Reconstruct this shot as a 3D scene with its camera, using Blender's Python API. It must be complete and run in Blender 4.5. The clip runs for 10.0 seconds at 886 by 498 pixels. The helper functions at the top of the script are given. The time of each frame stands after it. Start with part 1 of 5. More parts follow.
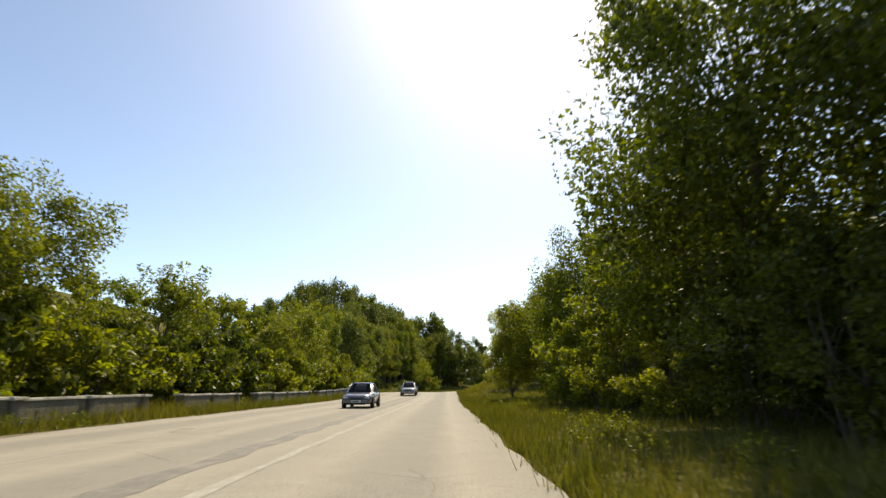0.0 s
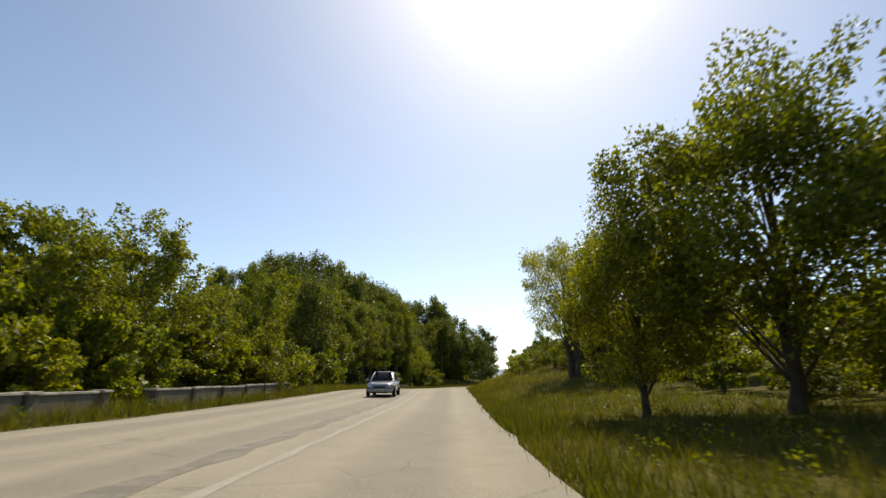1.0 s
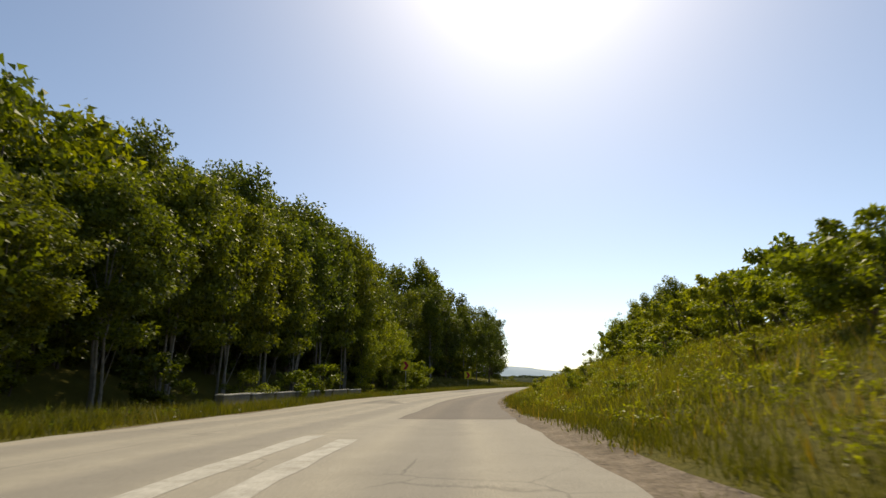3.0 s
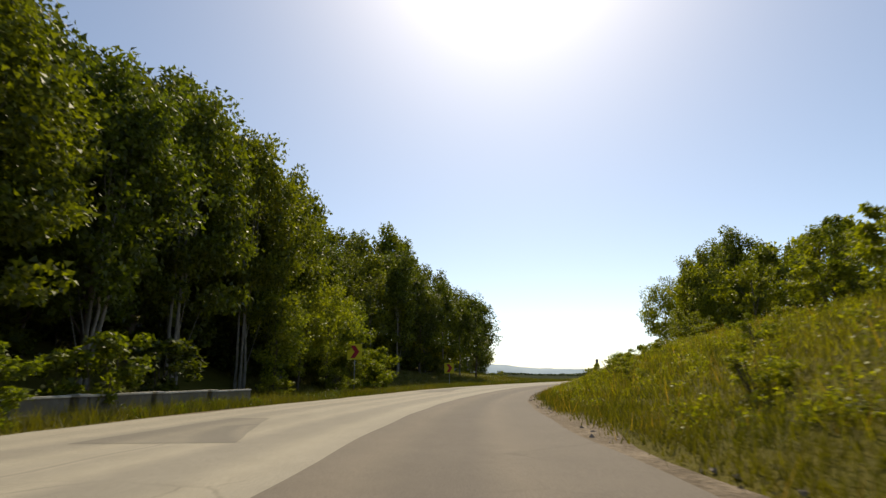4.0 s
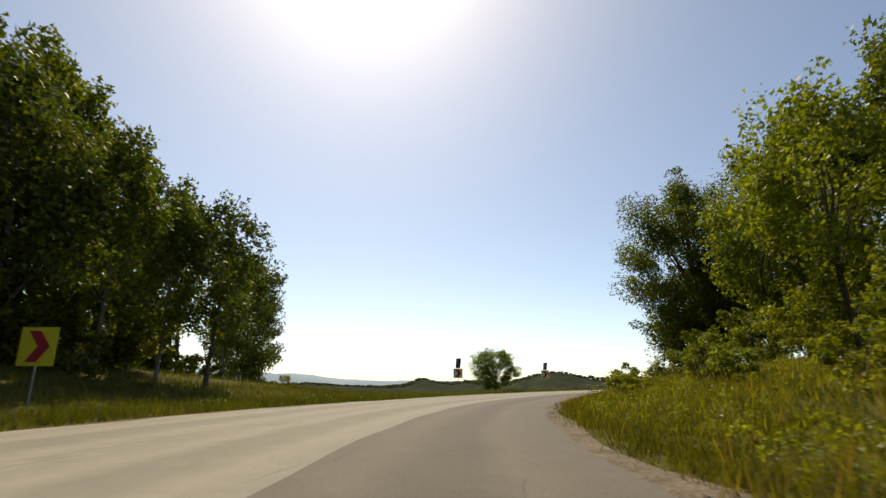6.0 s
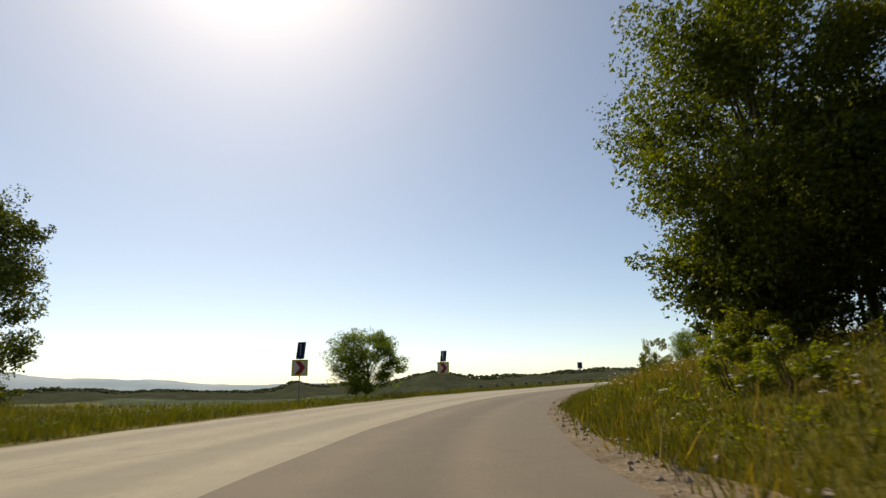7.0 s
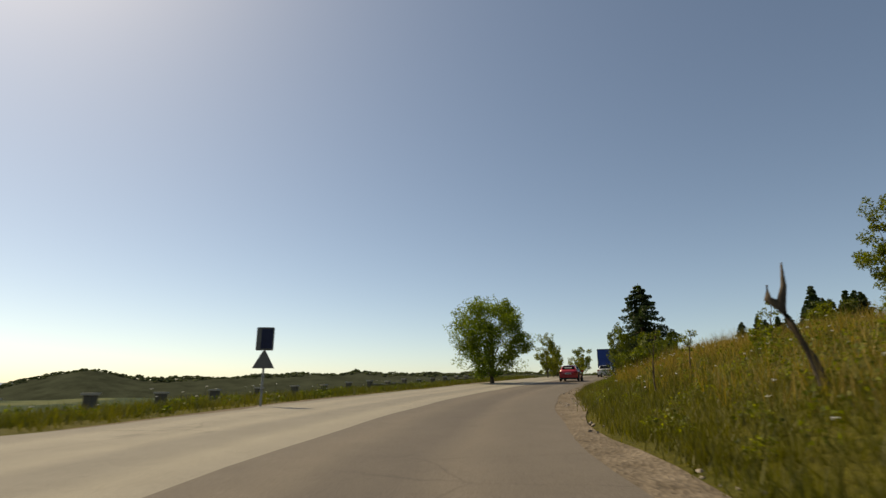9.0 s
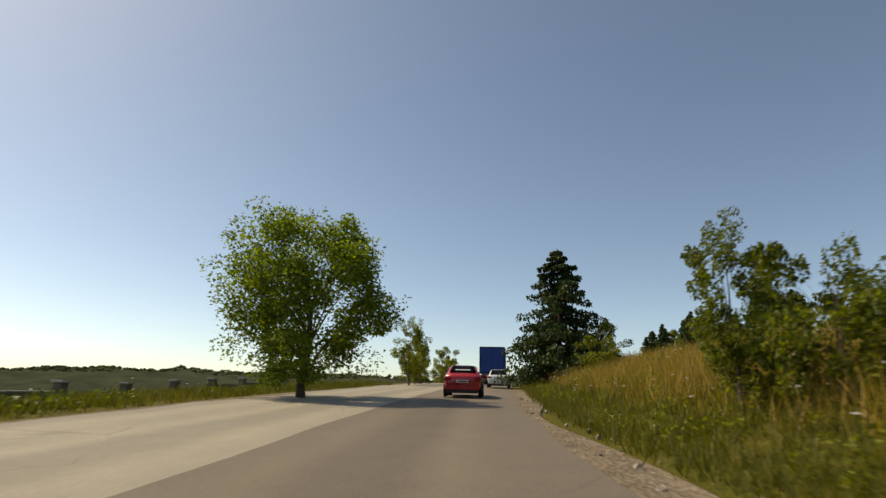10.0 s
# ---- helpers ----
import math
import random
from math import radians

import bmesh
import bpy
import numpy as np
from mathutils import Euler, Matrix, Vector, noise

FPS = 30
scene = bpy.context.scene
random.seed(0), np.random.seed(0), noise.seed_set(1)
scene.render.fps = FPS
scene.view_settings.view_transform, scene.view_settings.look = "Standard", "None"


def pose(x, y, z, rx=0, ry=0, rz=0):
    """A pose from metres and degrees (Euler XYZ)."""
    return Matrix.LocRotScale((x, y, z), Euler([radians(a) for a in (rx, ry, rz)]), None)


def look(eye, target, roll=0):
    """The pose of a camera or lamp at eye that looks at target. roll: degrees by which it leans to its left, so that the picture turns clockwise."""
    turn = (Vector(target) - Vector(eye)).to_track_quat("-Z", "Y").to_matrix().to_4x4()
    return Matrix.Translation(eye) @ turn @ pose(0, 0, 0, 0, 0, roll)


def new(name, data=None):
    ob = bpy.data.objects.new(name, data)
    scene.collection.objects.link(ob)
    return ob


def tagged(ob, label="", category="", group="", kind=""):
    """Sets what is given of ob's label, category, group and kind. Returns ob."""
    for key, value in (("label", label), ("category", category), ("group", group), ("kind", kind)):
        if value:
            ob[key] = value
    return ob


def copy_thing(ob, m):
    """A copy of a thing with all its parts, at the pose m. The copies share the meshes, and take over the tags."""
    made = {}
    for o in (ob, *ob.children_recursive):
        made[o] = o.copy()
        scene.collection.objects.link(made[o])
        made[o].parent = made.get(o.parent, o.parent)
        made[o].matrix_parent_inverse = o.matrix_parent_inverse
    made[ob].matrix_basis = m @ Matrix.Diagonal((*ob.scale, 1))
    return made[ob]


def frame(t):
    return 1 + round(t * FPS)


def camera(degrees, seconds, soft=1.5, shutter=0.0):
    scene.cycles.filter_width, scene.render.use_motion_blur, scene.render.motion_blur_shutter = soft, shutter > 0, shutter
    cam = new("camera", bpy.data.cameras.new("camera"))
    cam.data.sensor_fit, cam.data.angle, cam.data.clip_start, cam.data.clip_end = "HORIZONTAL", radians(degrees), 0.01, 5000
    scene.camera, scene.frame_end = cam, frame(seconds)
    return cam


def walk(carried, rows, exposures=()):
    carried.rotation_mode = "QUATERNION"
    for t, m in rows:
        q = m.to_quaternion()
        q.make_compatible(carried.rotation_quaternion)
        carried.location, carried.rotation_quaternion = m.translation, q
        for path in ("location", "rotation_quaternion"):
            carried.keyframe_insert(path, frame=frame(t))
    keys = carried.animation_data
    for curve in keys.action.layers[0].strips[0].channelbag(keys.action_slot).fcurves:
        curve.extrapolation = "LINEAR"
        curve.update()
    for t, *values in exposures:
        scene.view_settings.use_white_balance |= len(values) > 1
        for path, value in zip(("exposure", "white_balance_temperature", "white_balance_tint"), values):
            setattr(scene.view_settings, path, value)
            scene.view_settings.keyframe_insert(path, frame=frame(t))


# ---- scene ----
cam = camera(80.0, 10.0, soft=1.4, shutter=0.09)
# seconds, place, yaw, pitch, roll
PATH = [
    (0.0, 0.00, 0.00, 1.10, 0.02, 14.48, 0.07),
    (0.5, 0.02, 15.21, 1.04, 0.29, 13.82, -0.17),
    (1.0, 0.01, 30.43, 0.92, 0.28, 13.97, 0.07),
    (1.5, 0.06, 45.65, 0.82, -0.13, 13.99, -0.82),
    (2.0, 0.21, 60.86, 0.89, -0.42, 15.01, -0.42),
    (2.5, 0.30, 76.00, 1.09, 0.21, 14.99, 1.36),
    (3.0, 0.39, 91.02, 1.10, -0.55, 13.74, 0.05),
    (3.5, 0.78, 105.80, 0.77, -1.92, 12.65, -0.44),
    (4.0, 1.46, 120.29, 0.47, -3.09, 13.58, -0.74),
    (4.5, 2.56, 134.48, 0.32, -5.58, 13.78, -0.20),
    (5.0, 4.62, 148.32, 0.19, -11.16, 13.86, 0.01),
    (5.5, 8.04, 161.74, 0.16, -16.92, 14.50, 0.18),
    (6.0, 12.80, 174.68, 0.24, -23.04, 14.67, 0.44),
    (6.5, 19.00, 186.97, 0.31, -30.01, 14.54, -0.06),
    (7.0, 26.56, 198.47, 0.38, -36.10, 14.68, -1.20),
    (7.5, 35.39, 208.99, 0.45, -43.40, 14.62, -0.72),
    (8.0, 45.38, 218.34, 0.59, -49.92, 15.21, 0.42),
    (8.5, 56.34, 226.39, 0.84, -57.23, 15.34, 0.08),
    (9.0, 68.28, 232.71, 1.04, -67.00, 14.89, -0.10),
    (9.5, 81.00, 236.99, 1.36, -76.00, 14.77, 0.80),
    (10.0, 94.10, 239.47, 1.81, -82.60, 15.45, 1.60),
]
walk(cam, [(t, pose(x, y, z, 90 + pitch, 0, yaw) @ pose(0, 0, 0, 0, 0, roll)) for t, x, y, z, yaw, pitch, roll in PATH],
     [(0.0, 0.78, 7700, 6), (0.6, 0.5, 7600, 6), (2.5, 0.35, 7700, 6), (5.5, 0.27, 7900, 6), (7.5, 0.1, 8400, 6), (8.8, 0.0, 8700, 6), (10.0, 0.27, 8700, 6)])

# ---------------------------------------------------------------- light
SUN_AZ, SUN_EL = radians(12), radians(50)
world = bpy.data.worlds.new("world")
scene.world = world
world.use_nodes = True
sky = world.node_tree.nodes.new("ShaderNodeTexSky")
sky.sky_type = "NISHITA"
sky.sun_disc = False
sky.sun_elevation, sky.sun_rotation = SUN_EL, SUN_AZ
sky.air_density, sky.dust_density, sky.ozone_density = 0.7, 0.75, 2.6
world.node_tree.links.new(sky.outputs[0], world.node_tree.nodes["Background"].inputs[0])
world.node_tree.nodes["Background"].inputs[1].default_value = 0.14
sun = new("sun", bpy.data.lights.new("sun", "SUN"))
sun.data.energy, sun.data.angle, sun.data.color = 3.4, radians(0.6), (1.0, 0.92, 0.79)
sun.matrix_world = look((math.sin(SUN_AZ) * 300, math.cos(SUN_AZ) * 300, 300 * math.tan(SUN_EL)), (0, 0, 0))

# ---------------------------------------------------------------- plan of the road
# The line along which the right-hand lane is driven: x, y, z every 20 m from 60 m behind the start.
SPINE = [
    (0.0, -60.0, 0.00),
    (0.0, -40.0, 0.00),
    (0.0, -20.0, 0.00),
    (0.0, 0.0, 0.00),
    (0.0, 20.0, -0.10),
    (0.0, 40.0, -0.24),
    (0.2, 60.0, -0.23),
    (0.3, 80.0, 0.03),
    (0.6, 100.0, -0.16),
    (1.4, 120.0, -0.63),
    (3.2, 139.9, -0.83),
    (7.4, 159.4, -0.94),
    (14.4, 178.2, -0.84),
    (24.4, 195.4, -0.75),
    (37.1, 210.8, -0.63),
    (52.4, 223.7, -0.35),
    (69.8, 233.4, -0.03),
    (89.1, 238.7, 0.54),
    (109.0, 240.7, 1.26),
    (129.0, 241.1, 2.08),
    (149.0, 241.0, 2.83),
    (169.0, 240.9, 3.38),
    (189.0, 240.7, 3.73),
    (209.0, 240.6, 3.98),
]
STEP, S_FIRST = 20.0, -60.0
S_LAST = S_FIRST + STEP * (len(SPINE) - 1)


def spline(values, u):
    """Catmull-Rom through evenly spaced rows."""
    values = np.asarray(values, float)
    p = np.concatenate([[2 * values[0] - values[1]], values, [2 * values[-1] - values[-2]]])
    u = np.clip(np.asarray(u, float), 0, len(values) - 1.0001)
    i = u.astype(int)
    f = (u - i)[..., None]
    a, b, c, d = p[i], p[i + 1], p[i + 2], p[i + 3]
    return b + 0.5 * f * (c - a + f * (2 * a - 5 * b + 4 * c - d + f * (3 * (b - c) + d - a)))


SS = np.arange(S_FIRST, S_LAST, 1.0)
LINE = spline(SPINE, (SS - S_FIRST) / STEP)
TANG = np.gradient(LINE[:, :2], axis=0)
TANG /= np.linalg.norm(TANG, axis=1, keepdims=True)


def along(s, table):
    return np.interp(s, [r[0] for r in table], [r[1] for r in table])


RIGHT_EDGE = [(-60, 1.1), (0, 1.2), (45, 1.4), (75, 1.7), (110, 2.3), (140, 2.5), (170, 2.1), (210, 1.6), (300, 1.6), (400, 1.6)]
LEFT_EDGE = [(-60, -9.6), (60, -9.9), (95, -8.6), (130, -10.6), (200, -10.2), (250, -9.2), (275, -8.5), (400, -8.3)]
MIDDLE = [(-60, -2.7), (100, -2.3), (140, -1.8), (175, -1.9), (215, -2.9), (300, -2.8), (400, -2.8)]
BANK = [(-60, 0.04), (62, 0.06), (80, 0.3), (92, 0.48), (150, 0.48), (175, 0.3), (225, 0.3), (250, 0.34), (280, 0.32), (400, 0.3)]
BANK_TOP = [(-60, 2), (62, 2.5), (80, 4), (92, 7), (130, 9), (150, 8), (180, 4.5), (225, 4), (250, 5.5), (285, 8), (400, 9)]
WOOD = [(-60, 1), (165, 1), (195, 0.75), (222, 0.35), (245, 0), (400, 0)]


def road_z(s):
    return np.interp(s, SS, LINE[:, 2])


def side_z(s, l):
    """Height of the ground above the road, l metres to the right of the driven line."""
    s, l = np.asarray(s, float), np.asarray(l, float)
    u = np.maximum(l - along(s, RIGHT_EDGE) - 1.1, 0)
    b, top = along(s, BANK), along(s, BANK_TOP)
    z = top * (1 - np.exp(-b * u / top))
    v = np.maximum(along(s, LEFT_EDGE) - l, 0)
    w = along(s, WOOD)
    rise = 34 * (1 - np.exp(-np.maximum(v - 8, 0) * 0.46 / 34))
    fall = 0.08 * np.clip(v / 1.5, 0, 1) - 0.32 * np.clip((v - 2) / 4, 0, 1) - np.minimum(np.maximum(v - 8, 0) * 0.09, 13)
    return z + w * rise + (1 - w) * fall


def to_road(x, y):
    """s and l of places in the plan."""
    x, y = np.atleast_1d(x).astype(float), np.atleast_1d(y).astype(float)
    s, l = np.empty(len(x)), np.empty(len(x))
    for a in range(0, len(x), 4000):
        dx, dy = x[a:a + 4000, None] - LINE[:, 0], y[a:a + 4000, None] - LINE[:, 1]
        n = np.argmin(dx * dx + dy * dy, axis=1)
        k = np.arange(len(n))
        s[a:a + 4000] = SS[n] + dx[k, n] * TANG[n, 0] + dy[k, n] * TANG[n, 1]
        l[a:a + 4000] = dx[k, n] * TANG[n, 1] - dy[k, n] * TANG[n, 0]
    return s, l


def spot(s, l):
    """x, y, z on the ground, and the road's heading there in degrees (0 is +y, to the left positive)."""
    x, y = np.interp(s, SS, LINE[:, 0]), np.interp(s, SS, LINE[:, 1])
    tx, ty = np.interp(s, SS, TANG[:, 0]), np.interp(s, SS, TANG[:, 1])
    return float(x + l * ty), float(y - l * tx), float(road_z(s) + side_z(s, l)), math.degrees(math.atan2(-tx, ty))


def hash2(ix, iy, seed):
    h = np.sin(ix * 127.1 + iy * 311.7 + seed * 74.7) * 43758.5453
    return h - np.floor(h)


def vnoise(x, y, seed=0):
    ix, iy = np.floor(x), np.floor(y)
    fx, fy = x - ix, y - iy
    fx, fy = fx * fx * (3 - 2 * fx), fy * fy * (3 - 2 * fy)
    a, b = hash2(ix, iy, seed), hash2(ix + 1, iy, seed)
    c, d = hash2(ix, iy + 1, seed), hash2(ix + 1, iy + 1, seed)
    return (a * (1 - fx) + b * fx) * (1 - fy) + (c * (1 - fx) + d * fx) * fy


def ground_z(x, y):
    x, y = np.atleast_1d(x).astype(float), np.atleast_1d(y).astype(float)
    s, l = to_road(x, y)
    near = road_z(s) + side_z(np.clip(s, S_FIRST, S_LAST), l)
    off = np.clip((np.abs(l + 4) - 8) / 6, 0, 1)
    near = near + off * (0.35 * (vnoise(x / 6, y / 6, 3) - 0.5) + 0.12 * (vnoise(x / 1.7, y / 1.7, 5) - 0.5))
    d = np.hypot(x - 40, y - 180)
    # rolling country beyond the road
    far = -13 + 16 * np.clip((d - 330) / 900, 0, 1) ** 0.8 * (0.25 + 0.75 * vnoise(x / 330, y / 330, 8)) + 7 * np.clip((d - 300) / 200, 0, 1) * vnoise(x / 90, y / 90, 11)
    k = np.clip((d - 190) / 120, 0, 1)
    k = k * k * (3 - 2 * k)
    out = near * (1 - k) + far * k
    road = np.clip((11.5 - np.abs(l + 4.2)) / 1.5, 0, 1) * (s > S_FIRST) * (s < S_LAST)
    return np.where(road > 0, out * (1 - road) + (road_z(s) - 0.06 + side_z(s, l)) * road, out)


# ---------------------------------------------------------------- materials
def material(name, rough=0.8, metal=0.0, spec=0.3):
    m = bpy.data.materials.new(name)
    m.use_nodes = True
    b = m.node_tree.nodes["Principled BSDF"]
    b.inputs["Roughness"].default_value = rough
    b.inputs["Metallic"].default_value = metal
    b.inputs["Specular IOR Level"].default_value = spec
    return m, m.node_tree, b


def rgb(c):
    return (*c, 1.0)


def noise_node(nt, scale, detail=4.0, rough=0.6, vector=None):
    n = nt.nodes.new("ShaderNodeTexNoise")
    n.inputs["Scale"].default_value, n.inputs["Detail"].default_value, n.inputs["Roughness"].default_value = scale, detail, rough
    if vector:
        nt.links.new(vector, n.inputs["Vector"])
    return n


def ramp(nt, fac, stops):
    r = nt.nodes.new("ShaderNodeValToRGB")
    while len(r.color_ramp.elements) < len(stops):
        r.color_ramp.elements.new(0.5)
    for e, (p, c) in zip(r.color_ramp.elements, stops):
        e.position, e.color = p, rgb(c)
    nt.links.new(fac, r.inputs["Fac"])
    return r.outputs["Color"]


def mixed(nt, fac, a, b, how="MIX"):
    m = nt.nodes.new("ShaderNodeMix")
    m.data_type, m.blend_type = "RGBA", how
    for socket, v in ((m.inputs[0], fac), (m.inputs[6], a), (m.inputs[7], b)):
        if isinstance(v, (int, float)):
            socket.default_value = v
        elif isinstance(v, tuple):
            socket.default_value = rgb(v)
        else:
            nt.links.new(v, socket)
    return m.outputs[2]


def bumped(nt, b, height, strength, distance):
    n = nt.nodes.new("ShaderNodeBump")
    n.inputs["Strength"].default_value, n.inputs["Distance"].default_value = strength, distance
    nt.links.new(height, n.inputs["Height"])
    nt.links.new(n.outputs[0], b.inputs["Normal"])


def world_coords(nt):
    return nt.nodes.new("ShaderNodeNewGeometry").outputs["Position"]


def plain(name, c, rough=0.7, metal=0.0, spec=0.3, vary=0.25, scale=3.0, bump=0.0):
    """A surface of one colour with stains and grain at two sizes."""
    m, nt, b = material(name, rough, metal, spec)
    tc = nt.nodes.new("ShaderNodeTexCoord").outputs["Object"]
    big, small = noise_node(nt, scale, 4, 0.6, tc), noise_node(nt, scale * 14, 3, 0.6, tc)
    lo, hi = tuple(v * (1 - vary) for v in c), tuple(min(v * (1 + vary), 0.95) for v in c)
    col = mixed(nt, 0.3, ramp(nt, big.outputs[0], [(0.3, lo), (0.7, hi)]), ramp(nt, small.outputs[0], [(0.3, lo), (0.7, hi)]))
    nt.links.new(col, b.inputs["Base Color"])
    if bump:
        bumped(nt, b, small.outputs[0], bump, 0.02)
    return m


def leaf_material(name, dark, light, glow=0.45, dry=None):
    m, nt, b = material(name, 0.5, 0, 0.35)
    geo = nt.nodes.new("ShaderNodeNewGeometry")
    info = nt.nodes.new("ShaderNodeObjectInfo")
    col = ramp(nt, geo.outputs["Random Per Island"], [(0.0, dark), (0.75, light), (1.0, tuple(v * 1.25 for v in light))])
    tone = ramp(nt, info.outputs["Random"], [(0.0, (0.72, 0.8, 0.75)), (1.0, (1.2, 1.12, 0.95))])
    col = mixed(nt, 1.0, col, tone, "MULTIPLY")
    if dry:
        # patches of drier growth
        patch = mixed(nt, 0.5, noise_node(nt, 0.12, 3, 0.6, geo.outputs["Position"]).outputs[0], noise_node(nt, 0.7, 3, 0.6, geo.outputs["Position"]).outputs[0])
        col = mixed(nt, ramp(nt, patch, [(0.46, (0, 0, 0)), (0.62, (0.75, 0.75, 0.75))]), col, dry)
    nt.links.new(col, b.inputs["Base Color"])
    t = nt.nodes.new("ShaderNodeBsdfTranslucent")
    warm = mixed(nt, 1.0, col, (1.42, 1.45, 0.42), "MULTIPLY")
    nt.links.new(warm, t.inputs["Color"])
    mix = nt.nodes.new("ShaderNodeMixShader")
    mix.inputs[0].default_value = glow
    nt.links.new(b.outputs[0], mix.inputs[1])
    nt.links.new(t.outputs[0], mix.inputs[2])
    nt.links.new(mix.outputs[0], nt.nodes["Material Output"].inputs["Surface"])
    return m


LEAF = leaf_material("leaf_green", (0.06, 0.073, 0.008), (0.2, 0.215, 0.024), 0.5)
LEAF_DARK = leaf_material("leaf_dark_green", (0.032, 0.044, 0.008), (0.115, 0.133, 0.02), 0.45)
LEAF_MID = leaf_material("leaf_mid_green", (0.046, 0.06, 0.008), (0.16, 0.178, 0.022), 0.48)
LEAF_YELLOW = leaf_material("leaf_yellow_green", (0.105, 0.128, 0.014), (0.25, 0.265, 0.034), 0.5)
LEAF_WILLOW = leaf_material("leaf_willow_yellow", (0.15, 0.16, 0.018), (0.31, 0.3, 0.045), 0.55)
LEAF_BRIGHT = leaf_material("leaf_bright_green", (0.075, 0.108, 0.012), (0.21, 0.26, 0.032), 0.52)
NEEDLE = leaf_material("needle_green", (0.018, 0.032, 0.012), (0.05, 0.078, 0.024), 0.3)
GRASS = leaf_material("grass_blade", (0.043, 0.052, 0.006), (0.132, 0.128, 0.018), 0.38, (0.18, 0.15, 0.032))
# paler copy of GRASS: sunlight on the steep bank is put into its colour
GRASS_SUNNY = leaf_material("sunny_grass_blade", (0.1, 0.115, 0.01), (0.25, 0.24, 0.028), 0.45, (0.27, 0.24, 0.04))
DRY_GRASS = leaf_material("dry_grass_blade", (0.23, 0.15, 0.035), (0.38, 0.255, 0.065), 0.35)
BARK_PALE = plain("pale_bark", (0.2, 0.18, 0.145), 0.9, vary=0.45, scale=2.5, bump=0.5)
BARK = plain("bark", (0.11, 0.085, 0.06), 0.95, vary=0.45, scale=2.0, bump=0.6)


def asphalt(name, base, crack=0.5):
    m, nt, b = material(name, 0.85, 0, 0.25)
    pos = world_coords(nt)
    big, mid, fine = noise_node(nt, 0.12, 3, 0.6, pos), noise_node(nt, 1.3, 5, 0.65, pos), noise_node(nt, 60, 3, 0.7, pos)
    lo, hi = tuple(v * 0.78 for v in base), tuple(v * 1.18 for v in base)
    col = ramp(nt, big.outputs[0], [(0.32, lo), (0.68, hi)])
    col = mixed(nt, 0.5, col, ramp(nt, mid.outputs[0], [(0.35, tuple(v * 0.75 for v in base)), (0.65, tuple(v * 1.2 for v in base))]))
    col = mixed(nt, 0.6, col, ramp(nt, fine.outputs[0], [(0.35, tuple(v * 0.5 for v in base)), (0.65, tuple(v * 1.5 for v in base))]))
    v = nt.nodes.new("ShaderNodeTexVoronoi")
    v.feature = "DISTANCE_TO_EDGE"
    v.inputs["Scale"].default_value = 0.45
    warp = mixed(nt, 0.12, pos, noise_node(nt, 1.6, 4, 0.7, pos).outputs["Color"], "LINEAR_LIGHT")
    nt.links.new(warp, v.inputs["Vector"])
    line = ramp(nt, v.outputs["Distance"], [(0.0, (1, 1, 1)), (0.012, (0, 0, 0))])
    gate = ramp(nt, noise_node(nt, 0.25, 2, 0.5, pos).outputs[0], [(0.5, (0, 0, 0)), (0.62, (crack, crack, crack))])
    col = mixed(nt, mixed(nt, 1.0, line, gate, "MULTIPLY"), col, tuple(v * 0.3 for v in base))
    # oil and tyre wear along each lane
    lane = nt.nodes.new("ShaderNodeAttribute")
    lane.attribute_name = "lane"
    shift = nt.nodes.new("ShaderNodeMath")
    shift.operation = "MULTIPLY_ADD"
    nt.links.new(noise_node(nt, 0.35, 3, 0.6, pos).outputs[0], shift.inputs[0])
    shift.inputs[1].default_value = 0.16
    nt.links.new(lane.outputs["Fac"], shift.inputs[2])
    band = ramp(nt, shift.outputs[0], [(0.12, (1.0, 1.0, 1.0)), (0.3, (1.12, 1.11, 1.08)), (0.46, (0.84, 0.84, 0.85)), (0.66, (0.8, 0.8, 0.82)), (0.8, (1.12, 1.11, 1.08)), (0.98, (0.95, 0.95, 0.95))])
    col = mixed(nt, 0.85, col, band, "MULTIPLY")
    nt.links.new(col, b.inputs["Base Color"])
    bumped(nt, b, fine.outputs[0], 0.35, 0.006)
    return m


ASPHALT = asphalt("old_asphalt", (0.285, 0.257, 0.205))
ASPHALT_DARK = asphalt("newer_asphalt", (0.155, 0.13, 0.102), 0.35)

PATCH = asphalt("patched_asphalt", (0.2, 0.18, 0.147), 0.5)


def worn_paint(name, c, base, lo, hi):
    m, nt, b = material(name, 0.75, 0, 0.3)
    pos = world_coords(nt)
    wear = mixed(nt, 0.5, noise_node(nt, 2.2, 5, 0.7, pos).outputs[0], noise_node(nt, 30, 3, 0.7, pos).outputs[0])
    nt.links.new(ramp(nt, wear, [(lo, base), (hi, c)]), b.inputs["Base Color"])
    return m


OLD = (0.28, 0.255, 0.205)
PAINT = worn_paint("worn_road_paint", (0.5, 0.475, 0.41), OLD, 0.4, 0.62)
PAINT_FAINT = worn_paint("faded_road_paint", (0.43, 0.4, 0.34), OLD, 0.44, 0.68)
SEAM = worn_paint("worn_tar_band", (0.15, 0.135, 0.112), OLD, 0.33, 0.56)


